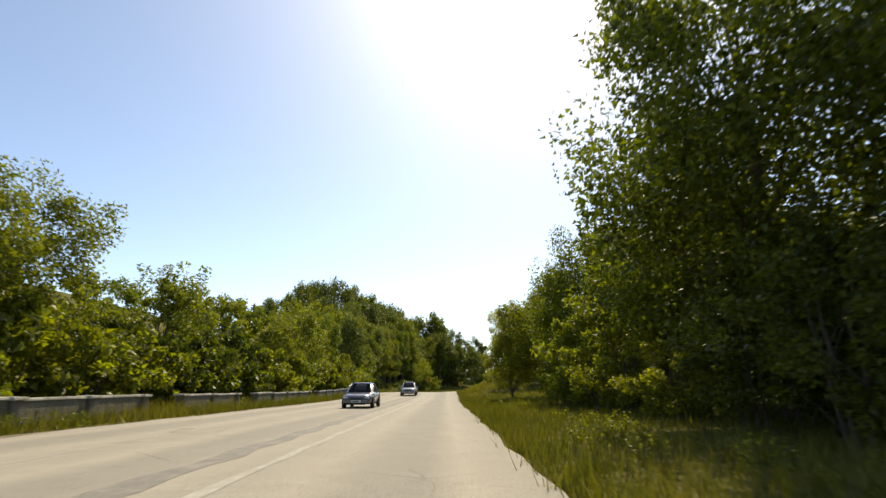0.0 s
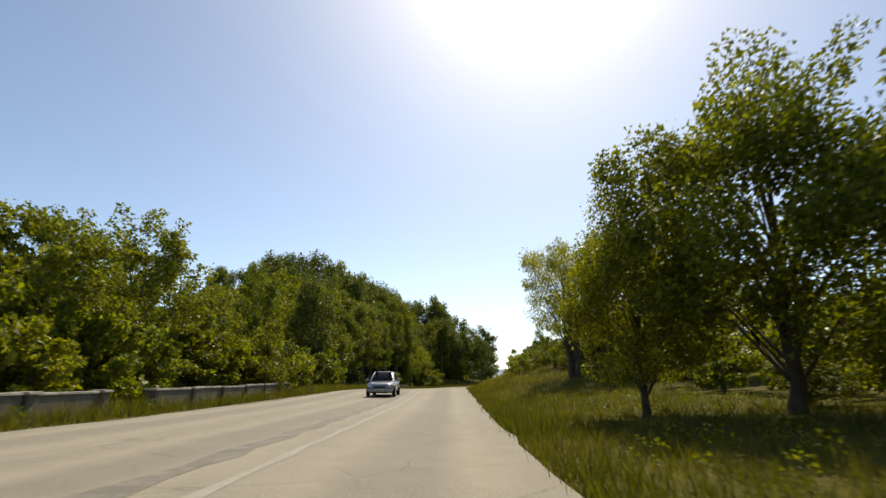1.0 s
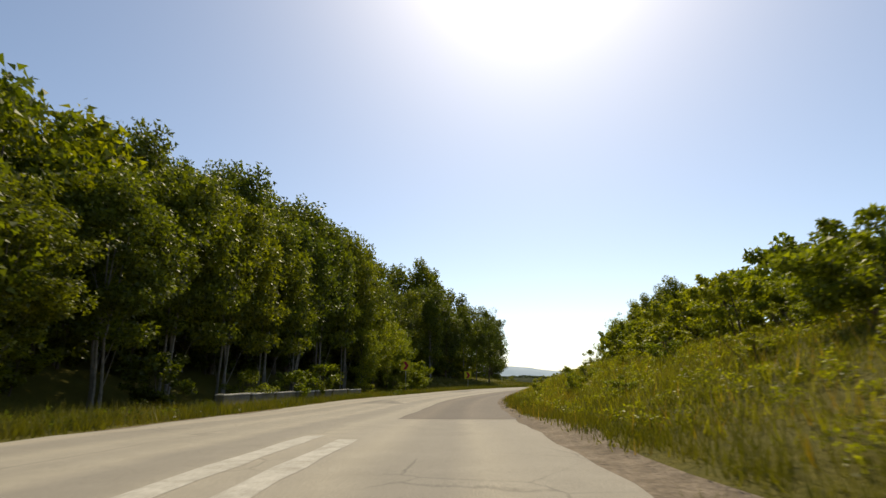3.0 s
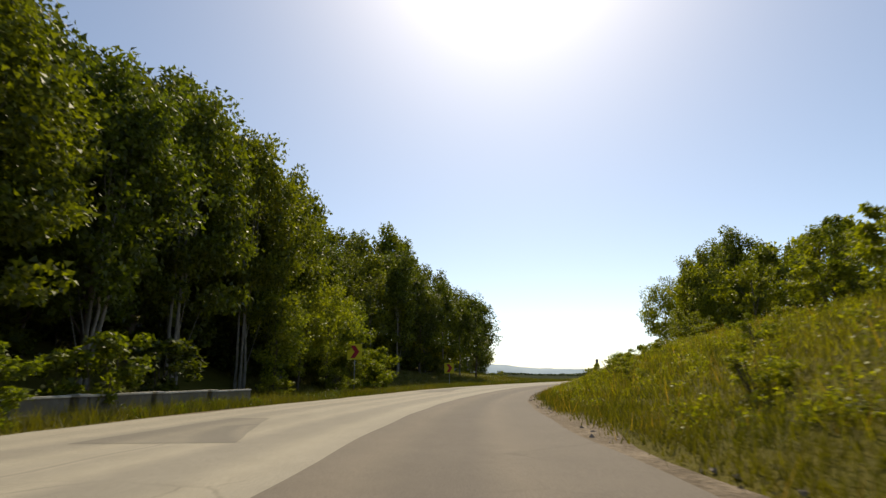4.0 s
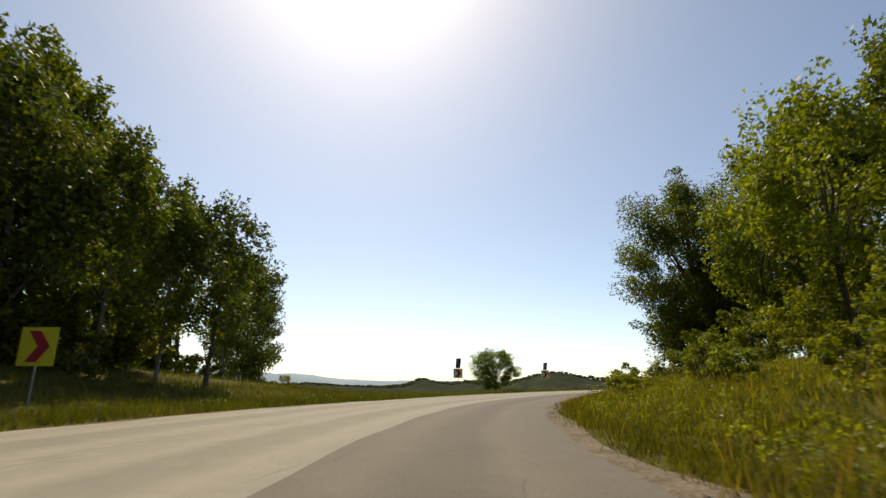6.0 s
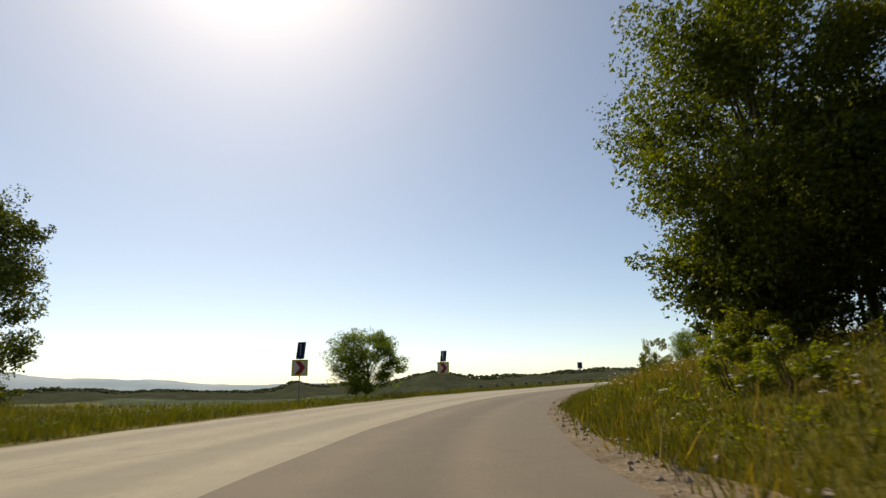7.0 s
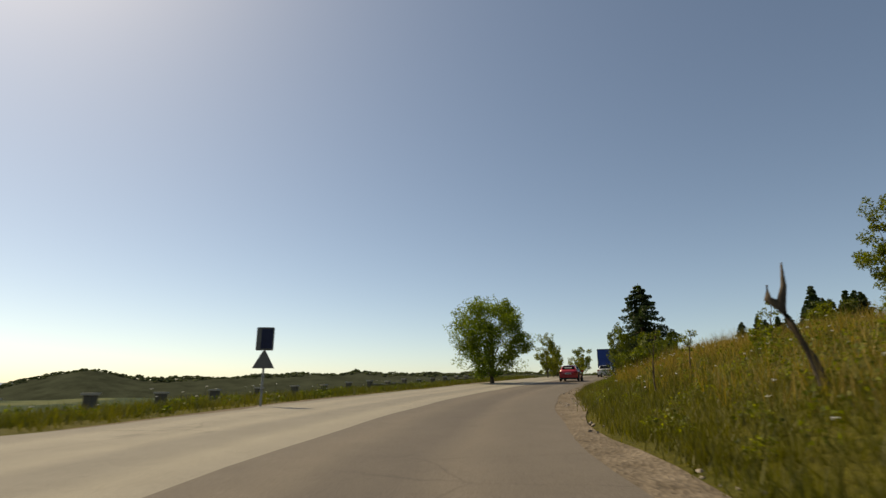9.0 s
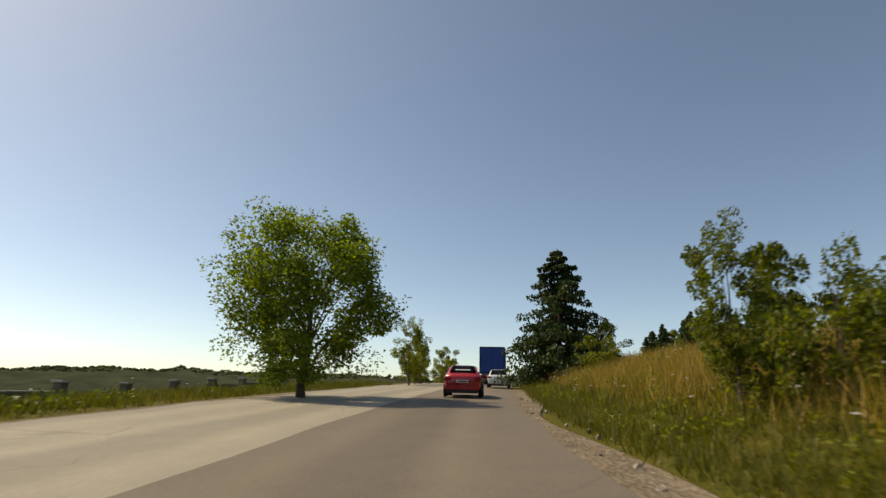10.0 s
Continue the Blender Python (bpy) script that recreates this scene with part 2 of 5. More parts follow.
def soil_material():
    m, nt, b = material("meadow_ground", 0.95, 0, 0.15)
    pos = world_coords(nt)
    big, mid, fine = noise_node(nt, 0.05, 4, 0.6, pos), noise_node(nt, 0.7, 5, 0.7, pos), noise_node(nt, 9, 4, 0.7, pos)
    col = ramp(nt, big.outputs[0], [(0.3, (0.0592, 0.0677, 0.00696)), (0.55, (0.102, 0.0915, 0.0104)), (0.75, (0.144, 0.102, 0.0158))])
    col = mixed(nt, 0.45, col, ramp(nt, mid.outputs[0], [(0.3, (0.0381, 0.0474, 0.00474)), (0.7, (0.153, 0.123, 0.0174))]))
    col = mixed(nt, 0.4, col, ramp(nt, fine.outputs[0], [(0.3, (0.0254, 0.0305, 0.00379)), (0.7, (0.169, 0.136, 0.0221))]))
    nt.links.new(col, b.inputs["Base Color"])
    bumped(nt, b, fine.outputs[0], 0.8, 0.12)
    return m


SOIL = soil_material()


def woods_material():
    """Distant country: woods and fields in patches."""
    m, nt, b = material("distant_woods", 1.0, 0, 0.1)
    pos = world_coords(nt)
    patch, tree = noise_node(nt, 0.012, 3, 0.5, pos), noise_node(nt, 0.22, 4, 0.7, pos)
    wood = ramp(nt, tree.outputs[0], [(0.3, (0.025, 0.042, 0.02)), (0.7, (0.075, 0.1, 0.05))])
    col = mixed(nt, ramp(nt, patch.outputs[0], [(0.56, (0, 0, 0)), (0.62, (1, 1, 1))]), wood, (0.13, 0.14, 0.06))
    nt.links.new(col, b.inputs["Base Color"])
    bumped(nt, b, tree.outputs[0], 1.0, 2.0)
    return m


WOODS = woods_material()
FOREST = plain("distant_forest", (0.05, 0.056, 0.036), 1.0, spec=0.0, vary=0.4, scale=0.05, bump=0.3)

# raised tone and translucency: some distance haze is put into this colour
FAR_TREE = leaf_material("far_tree_green", (0.1, 0.12, 0.07), (0.14, 0.16, 0.095), 0.5)
FAR_TREE.node_tree.nodes["Principled BSDF"].inputs["Specular IOR Level"].default_value = 0.0


def gravel_material():
    m, nt, b = material("gravel_soil", 0.95, 0, 0.15)
    pos = world_coords(nt)
    v = nt.nodes.new("ShaderNodeTexVoronoi")
    v.inputs["Scale"].default_value = 14
    nt.links.new(pos, v.inputs["Vector"])
    col = ramp(nt, noise_node(nt, 1.2, 5, 0.7, pos).outputs[0], [(0.3, (0.12, 0.092, 0.062)), (0.7, (0.25, 0.2, 0.145))])
    grey = nt.nodes.new("ShaderNodeRGBToBW")
    nt.links.new(v.outputs["Color"], grey.inputs[0])
    col = mixed(nt, 0.45, col, ramp(nt, grey.outputs[0], [(0.1, (0.4, 0.4, 0.4)), (0.9, (1.3, 1.3, 1.3))]), "MULTIPLY")
    nt.links.new(col, b.inputs["Base Color"])
    bumped(nt, b, v.outputs["Distance"], 0.7, 0.04)
    return m


GRAVEL = gravel_material()


# ---------------------------------------------------------------- mesh helpers
def mesh_of(name, verts, faces, mats=(), smooth=False, index=None):
    me = bpy.data.meshes.new(name)
    me.from_pydata([tuple(map(float, v)) for v in verts], [], [tuple(map(int, f)) for f in faces])
    for m in mats:
        me.materials.append(m)
    if index is not None:
        me.polygons.foreach_set("material_index", np.asarray(index, dtype=np.int32))
    if smooth:
        me.polygons.foreach_set("use_smooth", np.ones(len(me.polygons), dtype=bool))
    me.update()
    return me


def part(name, bm, mat, parent, label="", smooth=False):
    me = bpy.data.meshes.new(name)
    bm.to_mesh(me)
    bm.free()
    me.materials.append(mat)
    if smooth:
        me.polygons.foreach_set("use_smooth", np.ones(len(me.polygons), dtype=bool))
    ob = new(name, me)
    ob.parent = parent
    return tagged(ob, label)


def part_mesh(name, me, parent, label=""):
    ob = new(name, me)
    ob.parent = parent
    return tagged(ob, label)


def box(bm, cx, cy, cz, sx, sy, sz, bevel=0.0, turn=None):
    made = bmesh.ops.create_cube(bm, size=1.0, matrix=Matrix.Translation((cx, cy, cz)) @ (turn or Matrix()) @ Matrix.Diagonal((sx, sy, sz, 1)))
    if bevel:
        edges = list({e for v in made["verts"] for e in v.link_edges})
        bmesh.ops.bevel(bm, geom=edges, offset=bevel, segments=2, affect="EDGES")
    return bm


def tube(points, radii, sides=6):
    """Vertices and faces of a tapered tube through points."""
    points, verts, faces = [Vector(p) for p in points], [], []
    for i, (p, r) in enumerate(zip(points, radii)):
        d = (points[min(i + 1, len(points) - 1)] - points[max(i - 1, 0)]).normalized()
        a = d.orthogonal().normalized() if abs(d.z) < 0.95 else Vector((1, 0, 0)).cross(d).normalized()
        b = d.cross(a)
        verts += [p + r * (math.cos(2 * math.pi * k / sides) * a + math.sin(2 * math.pi * k / sides) * b) for k in range(sides)]
        if i:
            o = (i - 1) * sides
            faces += [(o + k, o + (k + 1) % sides, o + sides + (k + 1) % sides, o + sides + k) for k in range(sides)]
    faces.append(tuple(range(len(verts) - sides, len(verts))))
    return verts, faces


def joined(pieces):
    verts, faces = [], []
    for v, f in pieces:
        o = len(verts)
        verts += list(v)
        faces += [tuple(i + o for i in g) for g in f]
    return verts, faces


def ribbon(name, s0, s1, left, right, lift, mat, step=2.0, across=6, thick=0.0):
    """A sheet along the road between two lines, with a skirt where it has thickness."""
    ss = np.linspace(s0, s1, max(2, int((s1 - s0) / step) + 1))
    verts, faces = [], []
    for s in ss:
        a, b = left(s), right(s)
        for k in range(across + 1):
            l = a + (b - a) * k / across
            x, y, z, _ = spot(s, l)
            verts.append((x, y, z + lift))
    n = across + 1
    for i in range(len(ss) - 1):
        for k in range(across):
            o = i * n + k
            faces.append((o, o + 1, o + n + 1, o + n))
    if thick:
        for k in (0, across):
            o = len(verts)
            for i in range(len(ss)):
                x, y, z = verts[i * n + k]
                verts.append((x, y, z - thick))
            for i in range(len(ss) - 1):
                faces.append((i * n + k, (i + 1) * n + k, o + i + 1, o + i))
    me = mesh_of(name, verts, faces, (mat,))
    lane = []
    for s in ss:
        a, b, m = left(s), right(s), along(s, MIDDLE)
        for k in range(n):
            l = a + (b - a) * k / across
            lane.append((l - m) / 3.9 if l > m else ((m - l) / 3.75) % 1.0)
    lane += [0.0] * (len(verts) - len(lane))
    me.attributes.new("lane", "FLOAT", "POINT").data.foreach_set("value", np.array(lane, dtype=np.float32))
    return me


# ---------------------------------------------------------------- ground and road
def axis(lo, hi, fine, reach):
    inner = np.arange(lo, hi + 0.01, fine)
    grow = [fine]
    while sum(grow) < reach:
        grow.append(grow[-1] * 1.16)
    out = np.cumsum(grow)
    return np.concatenate([(lo - out)[::-1], inner, hi + out])


GRID = []


def turf_z(x, y):
    """Height of the ground's facets at places in the plan."""
    gx, gy, gz = GRID
    i, j = np.searchsorted(gx, x) - 1, np.searchsorted(gy, y) - 1
    u, v = (x - gx[i]) / (gx[i + 1] - gx[i]), (y - gy[j]) / (gy[j + 1] - gy[j])
    return (gz[j, i] * (1 - u) + gz[j, i + 1] * u) * (1 - v) + (gz[j + 1, i] * (1 - u) + gz[j + 1, i + 1] * u) * v


def build_ground():
    gx, gy = axis(-75, 215, 2.0, 3600), axis(-60, 330, 2.0, 3600)
    x, y = np.meshgrid(gx, gy)
    z = ground_z(x.ravel(), y.ravel())
    n = len(gx)
    i, j = np.meshgrid(np.arange(n - 1), np.arange(len(gy) - 1))
    o = (j * n + i).ravel()
    far = np.hypot(x.ravel()[o] - 40, y.ravel()[o] - 180) > 420
    GRID.extend((gx, gy, z.reshape(x.shape)))
    me = mesh_of("ground", np.stack([x.ravel(), y.ravel(), z], -1), np.stack([o, o + 1, o + n + 1, o + n], -1), (SOIL, WOODS), True, far)
    tagged(new("ground", me), "green and dry yellow meadow ground with rising banks", "ground", kind="structure")


build_ground()
tagged(new("road", ribbon("road", S_FIRST, S_LAST - 2, lambda s: along(s, LEFT_EDGE) + 0.25 * math.sin(s * 0.9) * math.sin(s * 0.37),
                          lambda s: along(s, RIGHT_EDGE) + 0.1 * math.sin(s * 1.3) * math.sin(s * 0.41), 0.03, ASPHALT, 1.5, 36, 0.1)),
       "worn light grey asphalt country road with cracks", "road", kind="structure")
tagged(new("road_lane", ribbon("road_lane", 112, S_LAST - 3, lambda s: along(s, MIDDLE) + 0.04 * math.sin(s * 0.8), lambda s: along(s, RIGHT_EDGE) + 0.16 + 0.05 * math.sin(s * 0.7), 0.036, ASPHALT_DARK, 1.5, 14)),
       "darker resurfaced asphalt lane beside the old one", "road", kind="structure")
for name, a, b, l0, l1 in (("gravel_shoulder_right", 95, 330, -0.1, 1.5), ("gravel_shoulder_left", -60, 330, None, None)):
    if l0 is None:
        me = ribbon(name, a, b, lambda s: along(s, LEFT_EDGE) - 0.35 - 0.2 * math.sin(s * 0.23), lambda s: along(s, LEFT_EDGE) + 0.3, 0.012, GRAVEL, 1.5, 3)
    else:
        me = ribbon(name, a, b, lambda s: along(s, RIGHT_EDGE) - 0.3, lambda s: along(s, RIGHT_EDGE) + 0.9 + 0.45 * math.sin(s * 0.31) * math.sin(s * 0.13), 0.026, GRAVEL, 1.5, 6)
    for v in me.vertices:
        # lies on the ground's facets
        v.co.z = max(v.co.z, float(turf_z(np.array([v.co.x]), np.array([v.co.y]))[0]) + 0.015)
    tagged(new(name, me), "dusty brown gravel shoulder along the asphalt", "shoulder", kind="structure")


# ---------------------------------------------------------------- trees
def leaves(rng, centres, radii, per, size, flat=0.75, droop=0.0, simple=False, out=None):
    """Many small folded leaves spread round the clump centres, drawn out along each spray's direction."""
    n = len(centres) * per
    c, r = np.repeat(centres, per, 0), np.repeat(radii, per)[:, None]
    d = rng.normal(size=(n, 3))
    d /= np.linalg.norm(d, axis=1, keepdims=True)
    rad = rng.uniform(0.25, 1.0, (n, 1)) ** 0.5
    p = c + d * rad * r * np.array([1, 1, flat])
    if out is not None:
        p = p + np.repeat(out, per, 0) * r * rng.uniform(-0.5, 0.9, (n, 1))
    p[:, 2] -= droop * rng.uniform(0, 1, n) ** 2 * r[:, 0]
    ax = d * 0.7 + rng.normal(size=(n, 3)) * 0.7 + np.array([0, 0, -0.25 - droop])
    ax /= np.linalg.norm(ax, axis=1, keepdims=True)
    side = np.cross(ax, rng.normal(size=(n, 3)))
    side /= np.linalg.norm(side, axis=1, keepdims=True)
    nor = np.cross(ax, side)
    sz = size * rng.uniform(0.6, 1.35, (n, 1))
    if simple:
        v = np.stack([p - ax * sz * 0.5 - side * sz * 0.42, p - ax * sz * 0.4 + side * sz * 0.42, p + ax * sz * 0.62 + nor * sz * 0.15], 1).reshape(-1, 3)
        return v, np.arange(n)[:, None] * 3 + np.array([[0, 1, 2]])
    v = np.stack([p - ax * sz * 0.5, p + side * sz * 0.34 + nor * sz * 0.1, p + ax * sz * 0.55, p - side * sz * 0.34 + nor * sz * 0.1], 1).reshape(-1, 3)
    o = np.arange(n)[:, None] * 4
    return v, o + np.array([[0, 1, 2, 3]])


def broadleaf(name, seed, height, width, trunk, clumps, per, size, leaf, base=0.28, droop=0.0, lean=0.0, stems=1, flat=0.8, lump=0.066, simple=False, limbs=0, label="", category="tree", point=0.0, sprays=0.1, bark=None):
    """A tree: a tapered trunk, limbs to each clump of leaves, and an uneven crown."""
    rng = np.random.default_rng(seed)
    root = new(name)
    lo = height * base
    mid = (height + lo) / 2
    centres, radii = [], []
    while len(centres) < clumps:
        d = rng.normal(size=3)
        d /= np.linalg.norm(d)
        k = rng.uniform(0.35, 1.0) ** 0.6
        wob = 0.78 + 0.45 * vnoise(np.array([d[0] * 1.7 + seed]), np.array([d[1] * 1.7 + d[2] * 2.1]), seed)[0]
        p = np.array([d[0] * width / 2 * k * wob, d[1] * width / 2 * k * wob, mid + d[2] * (height - lo) / 2 * k * (0.85 + 0.2 * wob)])
        if point:
            # the crown narrows towards its top
            p[:2] *= 1 - point * max((p[2] - lo) / (height - lo), 0) ** 1.6
        p[0] += lean * (p[2] - lo)
        radii.append((width + height) * lump * rng.uniform(0.6, 1.25))
        p[2] = min(p[2], height - radii[-1] * 0.75)
        centres.append(p)
    # small sprays that stand out of the outline
    twigs, reach = [], []
    for k in range(int(clumps * sprays)):
        c, r = centres[k], radii[k]
        d = c - np.array([lean * (c[2] - lo), 0, lo + (c[2] - lo) * 0.55])
        d /= max(np.linalg.norm(d), 0.01)
        twigs.append(c + d * r * rng.uniform(0.8, 1.25) + rng.normal(size=3) * r * 0.3)
        reach.append(r * rng.uniform(0.45, 0.75))
    centres, radii = np.array(centres), np.array(radii)
    out = centres - np.stack([lean * (centres[:, 2] - lo), 0 * centres[:, 2], lo + (centres[:, 2] - lo) * 0.5], -1)
    out /= np.maximum(np.linalg.norm(out, axis=1, keepdims=True), 0.01)
    v, f = leaves(rng, centres, radii * 0.95, per, size, flat, droop, simple, out * 0.6)
    if twigs:
        v2, f2 = leaves(rng, np.array(twigs), np.array(reach), per // 4, size, flat, droop, simple)
        v, f = np.concatenate([v, v2]), np.concatenate([f, f2 + len(v)])
    pieces = []
    for k in range(stems):
        a = rng.uniform(0, 6.28)
        off = 0 if stems == 1 else 0.25 + 0.1 * k
        top = Vector((lean * (mid - lo) + off * 2.5 * math.cos(a), off * 2.5 * math.sin(a), mid + (height - mid) * 0.45))
        foot = Vector((off * math.cos(a), off * math.sin(a), -0.3))
        pts = [foot.lerp(top, t) + Vector(rng.normal(size=3) * 0.05 * height * t * (1 - t)) for t in (0, 0.12, 0.35, 0.6, 0.8, 1)]
        pieces.append(tube(pts, [trunk * q for q in (1.5, 1.0, 0.82, 0.6, 0.38, 0.15)], 8 if category == "tree" else 5))
        for c in centres[k::stems][: limbs or (max(3, 9 // stems) if simple else 26)]:
            t = float(np.clip((c[2] - lo * 0.7) / (height - lo * 0.7), 0.25, 0.8)) * 0.75
            i = min(int(t * 5), 4)
            st = pts[i].lerp(pts[i + 1], t * 5 - i)
            c = Vector(c)
            bend = st.lerp(c, 0.5) + Vector((0, 0, 0.08 * height * (1 - t)))
            r = trunk * 0.36 * (1 - 0.5 * t)
            pieces.append(tube([st, bend, c], [r, r * 0.6, r * 0.15], 5 if category == "tree" else 3))
    tv, tf = joined(pieces)
    part_mesh("trunk", mesh_of("trunk", tv, tf, (bark or BARK,), True), root)
    part_mesh("crown", mesh_of("crown", v, f, (leaf,)), root)
    return tagged(root, label, category)


def conifer(name, seed, height, width, per, size, label="", simple=False):
    rng = np.random.default_rng(seed)
    root = new(name)
    pieces = [tube([(0, 0, -0.3), (0.05, 0, height * 0.5), (0, 0.03, height * 0.98)], [height * 0.02, height * 0.013, 0.02], 8)]
    vs, fs, o = [], [], 0
    layers = int(height / 0.4)
    for i in range(layers):
        z = height * (0.08 + 0.9 * i / layers)
        reach = width / 2 * (1 - (z / height) ** 1.7) * rng.uniform(0.88, 1.1) + 0.12
        for k in range(max(4, int(9 * (1 - i / layers)))):
            a = rng.uniform(0, 6.28)
            q = reach * rng.uniform(0.7, 1.12)
            tip = np.array([math.cos(a) * q, math.sin(a) * q, z - 0.16 * q + rng.normal() * 0.08])
            pieces.append(tube([(0, 0, z), tuple(tip)], [0.035, 0.01], 4))
            t = np.linspace(0.3, 1, 3)[:, None]
            c = np.array([0, 0, z]) * (1 - t) + tip * t
            v, f = leaves(rng, c, np.full(3, 0.16 + 0.16 * q), per, size, 0.45, 0.3, simple)
            vs.append(v), fs.append(f + o)
            o += len(v)
    tv, tf = joined(pieces)
    part_mesh("trunk", mesh_of("trunk", tv, tf, (BARK,), True), root)
    part_mesh("crown", mesh_of("crown", np.concatenate(vs), np.concatenate(fs), (NEEDLE,)), root)
    return tagged(root, label, "tree")


def stand(ob, s, l, size=1.0, tall=1.0, turn=0.0, sink=0.0):
    """A copy of a plant at a place beside the road."""
    x, y, _, _ = spot(s, l)
    return stand_xy(ob, x, y, size, tall, turn, sink)


def stand_xy(ob, x, y, size=1.0, tall=1.0, turn=0.0, sink=0.0):
    m = copy_thing(ob, pose(x, y, float(ground_z(x, y)[0]) - sink, 0, 0, turn))
    m.scale = (size, size, size * tall)
    return m


KINDS = {
    # close to the road: fine leaves
    "oak": broadleaf("broadleaf_tree", 11, 12, 9, 0.24, 92, 400, 0.165, LEAF, 0.14, sprays=0.3, simple=True, limbs=30, label="tall green broadleaf tree with an uneven leafy crown"),
    "darkwall": broadleaf("broadleaf_tree", 17, 17, 10, 0.3, 115, 400, 0.18, LEAF_MID, 0.05, sprays=0.4, simple=True, limbs=26, label="tall dense dark green tree overhanging the verge"),
    "willow": broadleaf("willow_tree", 15, 12.5, 10.2, 0.2, 84, 300, 0.13, LEAF_WILLOW, 0.3, 0.6, 0.03, 3, 0.75, 0.048, True, 28, sprays=0.5, label="yellow-green willow with spreading bare limbs"),
    "walnut": broadleaf("broadleaf_tree", 46, 10.2, 7.4, 0.2, 140, 240, 0.15, LEAF_BRIGHT, 0.08, sprays=0.4, lump=0.06, simple=True, limbs=26, label="rounded light green walnut tree on the verge"),
    "bendtree": broadleaf("broadleaf_tree", 18, 17.5, 10.0, 0.4, 150, 400, 0.175, LEAF_MID, 0.06, lump=0.055, sprays=0.6, simple=True, limbs=26, label="large dense dark green tree inside the bend"),
    "bush": broadleaf("bush", 21, 4.2, 4.6, 0.06, 38, 130, 0.14, LEAF, sprays=0.5, base=0.02, stems=4, simple=True, limbs=7, label="dense green roadside bush", category="bush"),
    "backbush": broadleaf("bush", 29, 4.4, 4.6, 0.06, 34, 62, 0.3, LEAF, 0.02, stems=3, simple=True, label="dense green bush at the edge of the wood", category="bush"),
    "shrub": broadleaf("shrub", 23, 2.4, 2.2, 0.035, 18, 110, 0.115, LEAF_YELLOW, 0.05, stems=5, simple=True, limbs=3, label="small light green shrub in the grass", category="shrub"),
    "underwood": broadleaf("bush", 33, 5.2, 5.0, 0.07, 38, 54, 0.34, LEAF_DARK, 0.02, stems=3, simple=True, label="dense dark green undergrowth below the trees", category="bush"),
    "darkbush": broadleaf("bush", 34, 5.2, 5.0, 0.07, 38, 170, 0.15, LEAF_DARK, 0.02, stems=3, simple=True, sprays=0.5, limbs=6, label="dense dark green bush below the trees", category="bush"),
    # sunbush and birch: the sunlit look is put into the paler leaf colour
    "sunbush": broadleaf("bush", 35, 4.0, 4.4, 0.06, 34, 105, 0.21, LEAF_YELLOW, 0.02, stems=4, simple=True, label="sunlit yellow-green bush at the edge of the wood", category="bush"),
    "birch": broadleaf("broadleaf_tree", 39, 9.5, 5.2, 0.12, 60, 130, 0.18, LEAF_YELLOW, 0.15, simple=True, label="young sunlit yellow-green tree behind the road sign"),
    "edge": broadleaf("broadleaf_tree", 37, 16, 8.4, 0.1, 104, 170, 0.24, LEAF_MID, 0.25, stems=3, lump=0.046, sprays=0.35, point=0.3, bark=BARK_PALE, simple=True, label="tall sunlit green tree with a slender pale trunk"),
    # further back
    "endtree": broadleaf("broadleaf_tree", 27, 21.5, 9.5, 0.25, 120, 200, 0.25, LEAF_DARK, 0.04, simple=True, lump=0.045, sprays=0.6, point=0.3, label="tall dark green tree at the end of the grove"),
    "ash": broadleaf("broadleaf_tree", 12, 12, 6.2, 0.17, 56, 150, 0.22, LEAF, 0.16, simple=True, lump=0.052, sprays=0.6, label="tall slender green broadleaf tree by the road"),
    "far": broadleaf("broadleaf_tree", 24, 12, 8.4, 0.2, 56, 96, 0.34, LEAF, 0.1, simple=True, lump=0.055, label="green broadleaf tree on the wooded slope"),
    "dark": broadleaf("broadleaf_tree", 13, 16, 9, 0.28, 50, 85, 0.47, LEAF_MID, 0.16, simple=True, label="tall dark green forest tree at the wood's edge"),
    "grove": broadleaf("broadleaf_tree", 14, 20, 7.6, 0.2, 84, 84, 0.35, LEAF_MID, 0.16, simple=True, lump=0.046, point=0.5, sprays=0.25, bark=BARK_PALE, label="tall slender dark green grove tree"),
    "broadgrove": broadleaf("broadleaf_tree", 43, 20, 10.5, 0.22, 92, 84, 0.35, LEAF_DARK, 0.2, simple=True, lump=0.05, point=0.2, sprays=0.4, label="tall spreading dark green grove tree"),
    "ivy": broadleaf("broadleaf_tree", 19, 12, 4.6, 0.22, 46, 190, 0.2, LEAF_DARK, 0.1, simple=True, label="tall narrow tree overgrown with dark ivy"),
    "thicket": broadleaf("bush", 22, 6.2, 6.4, 0.08, 38, 58, 0.41, LEAF, 0.02, stems=3, simple=True, label="tall green thicket on the slope", category="bush"),
    "spruce": conifer("conifer_tree", 31, 9.5, 8.0, 66, 0.235, "dark green conifer with a pointed crown"),
    "pine": conifer("conifer_tree", 32, 8, 4.2, 14, 0.4, "small dark green conifer on the ridge", True),
}
rng = np.random.default_rng(5)


def line_of(kinds, s0, s1, gap, l0, l1, size, tall=(0.85, 1.2)):
    s = s0
    while s < s1:
        stand(KINDS[kinds[int(rng.integers(len(kinds)))]], s + rng.uniform(-0.3, 0.3) * gap, rng.uniform(l0, l1), rng.uniform(*size), rng.uniform(*tall), rng.uniform(0, 360))
        s += gap * rng.uniform(0.75, 1.25)


def plant(rows):
    for kind, s, l, size, tall in rows:
        stand(KINDS[kind], s, l, size, tall, rng.uniform(0, 360))


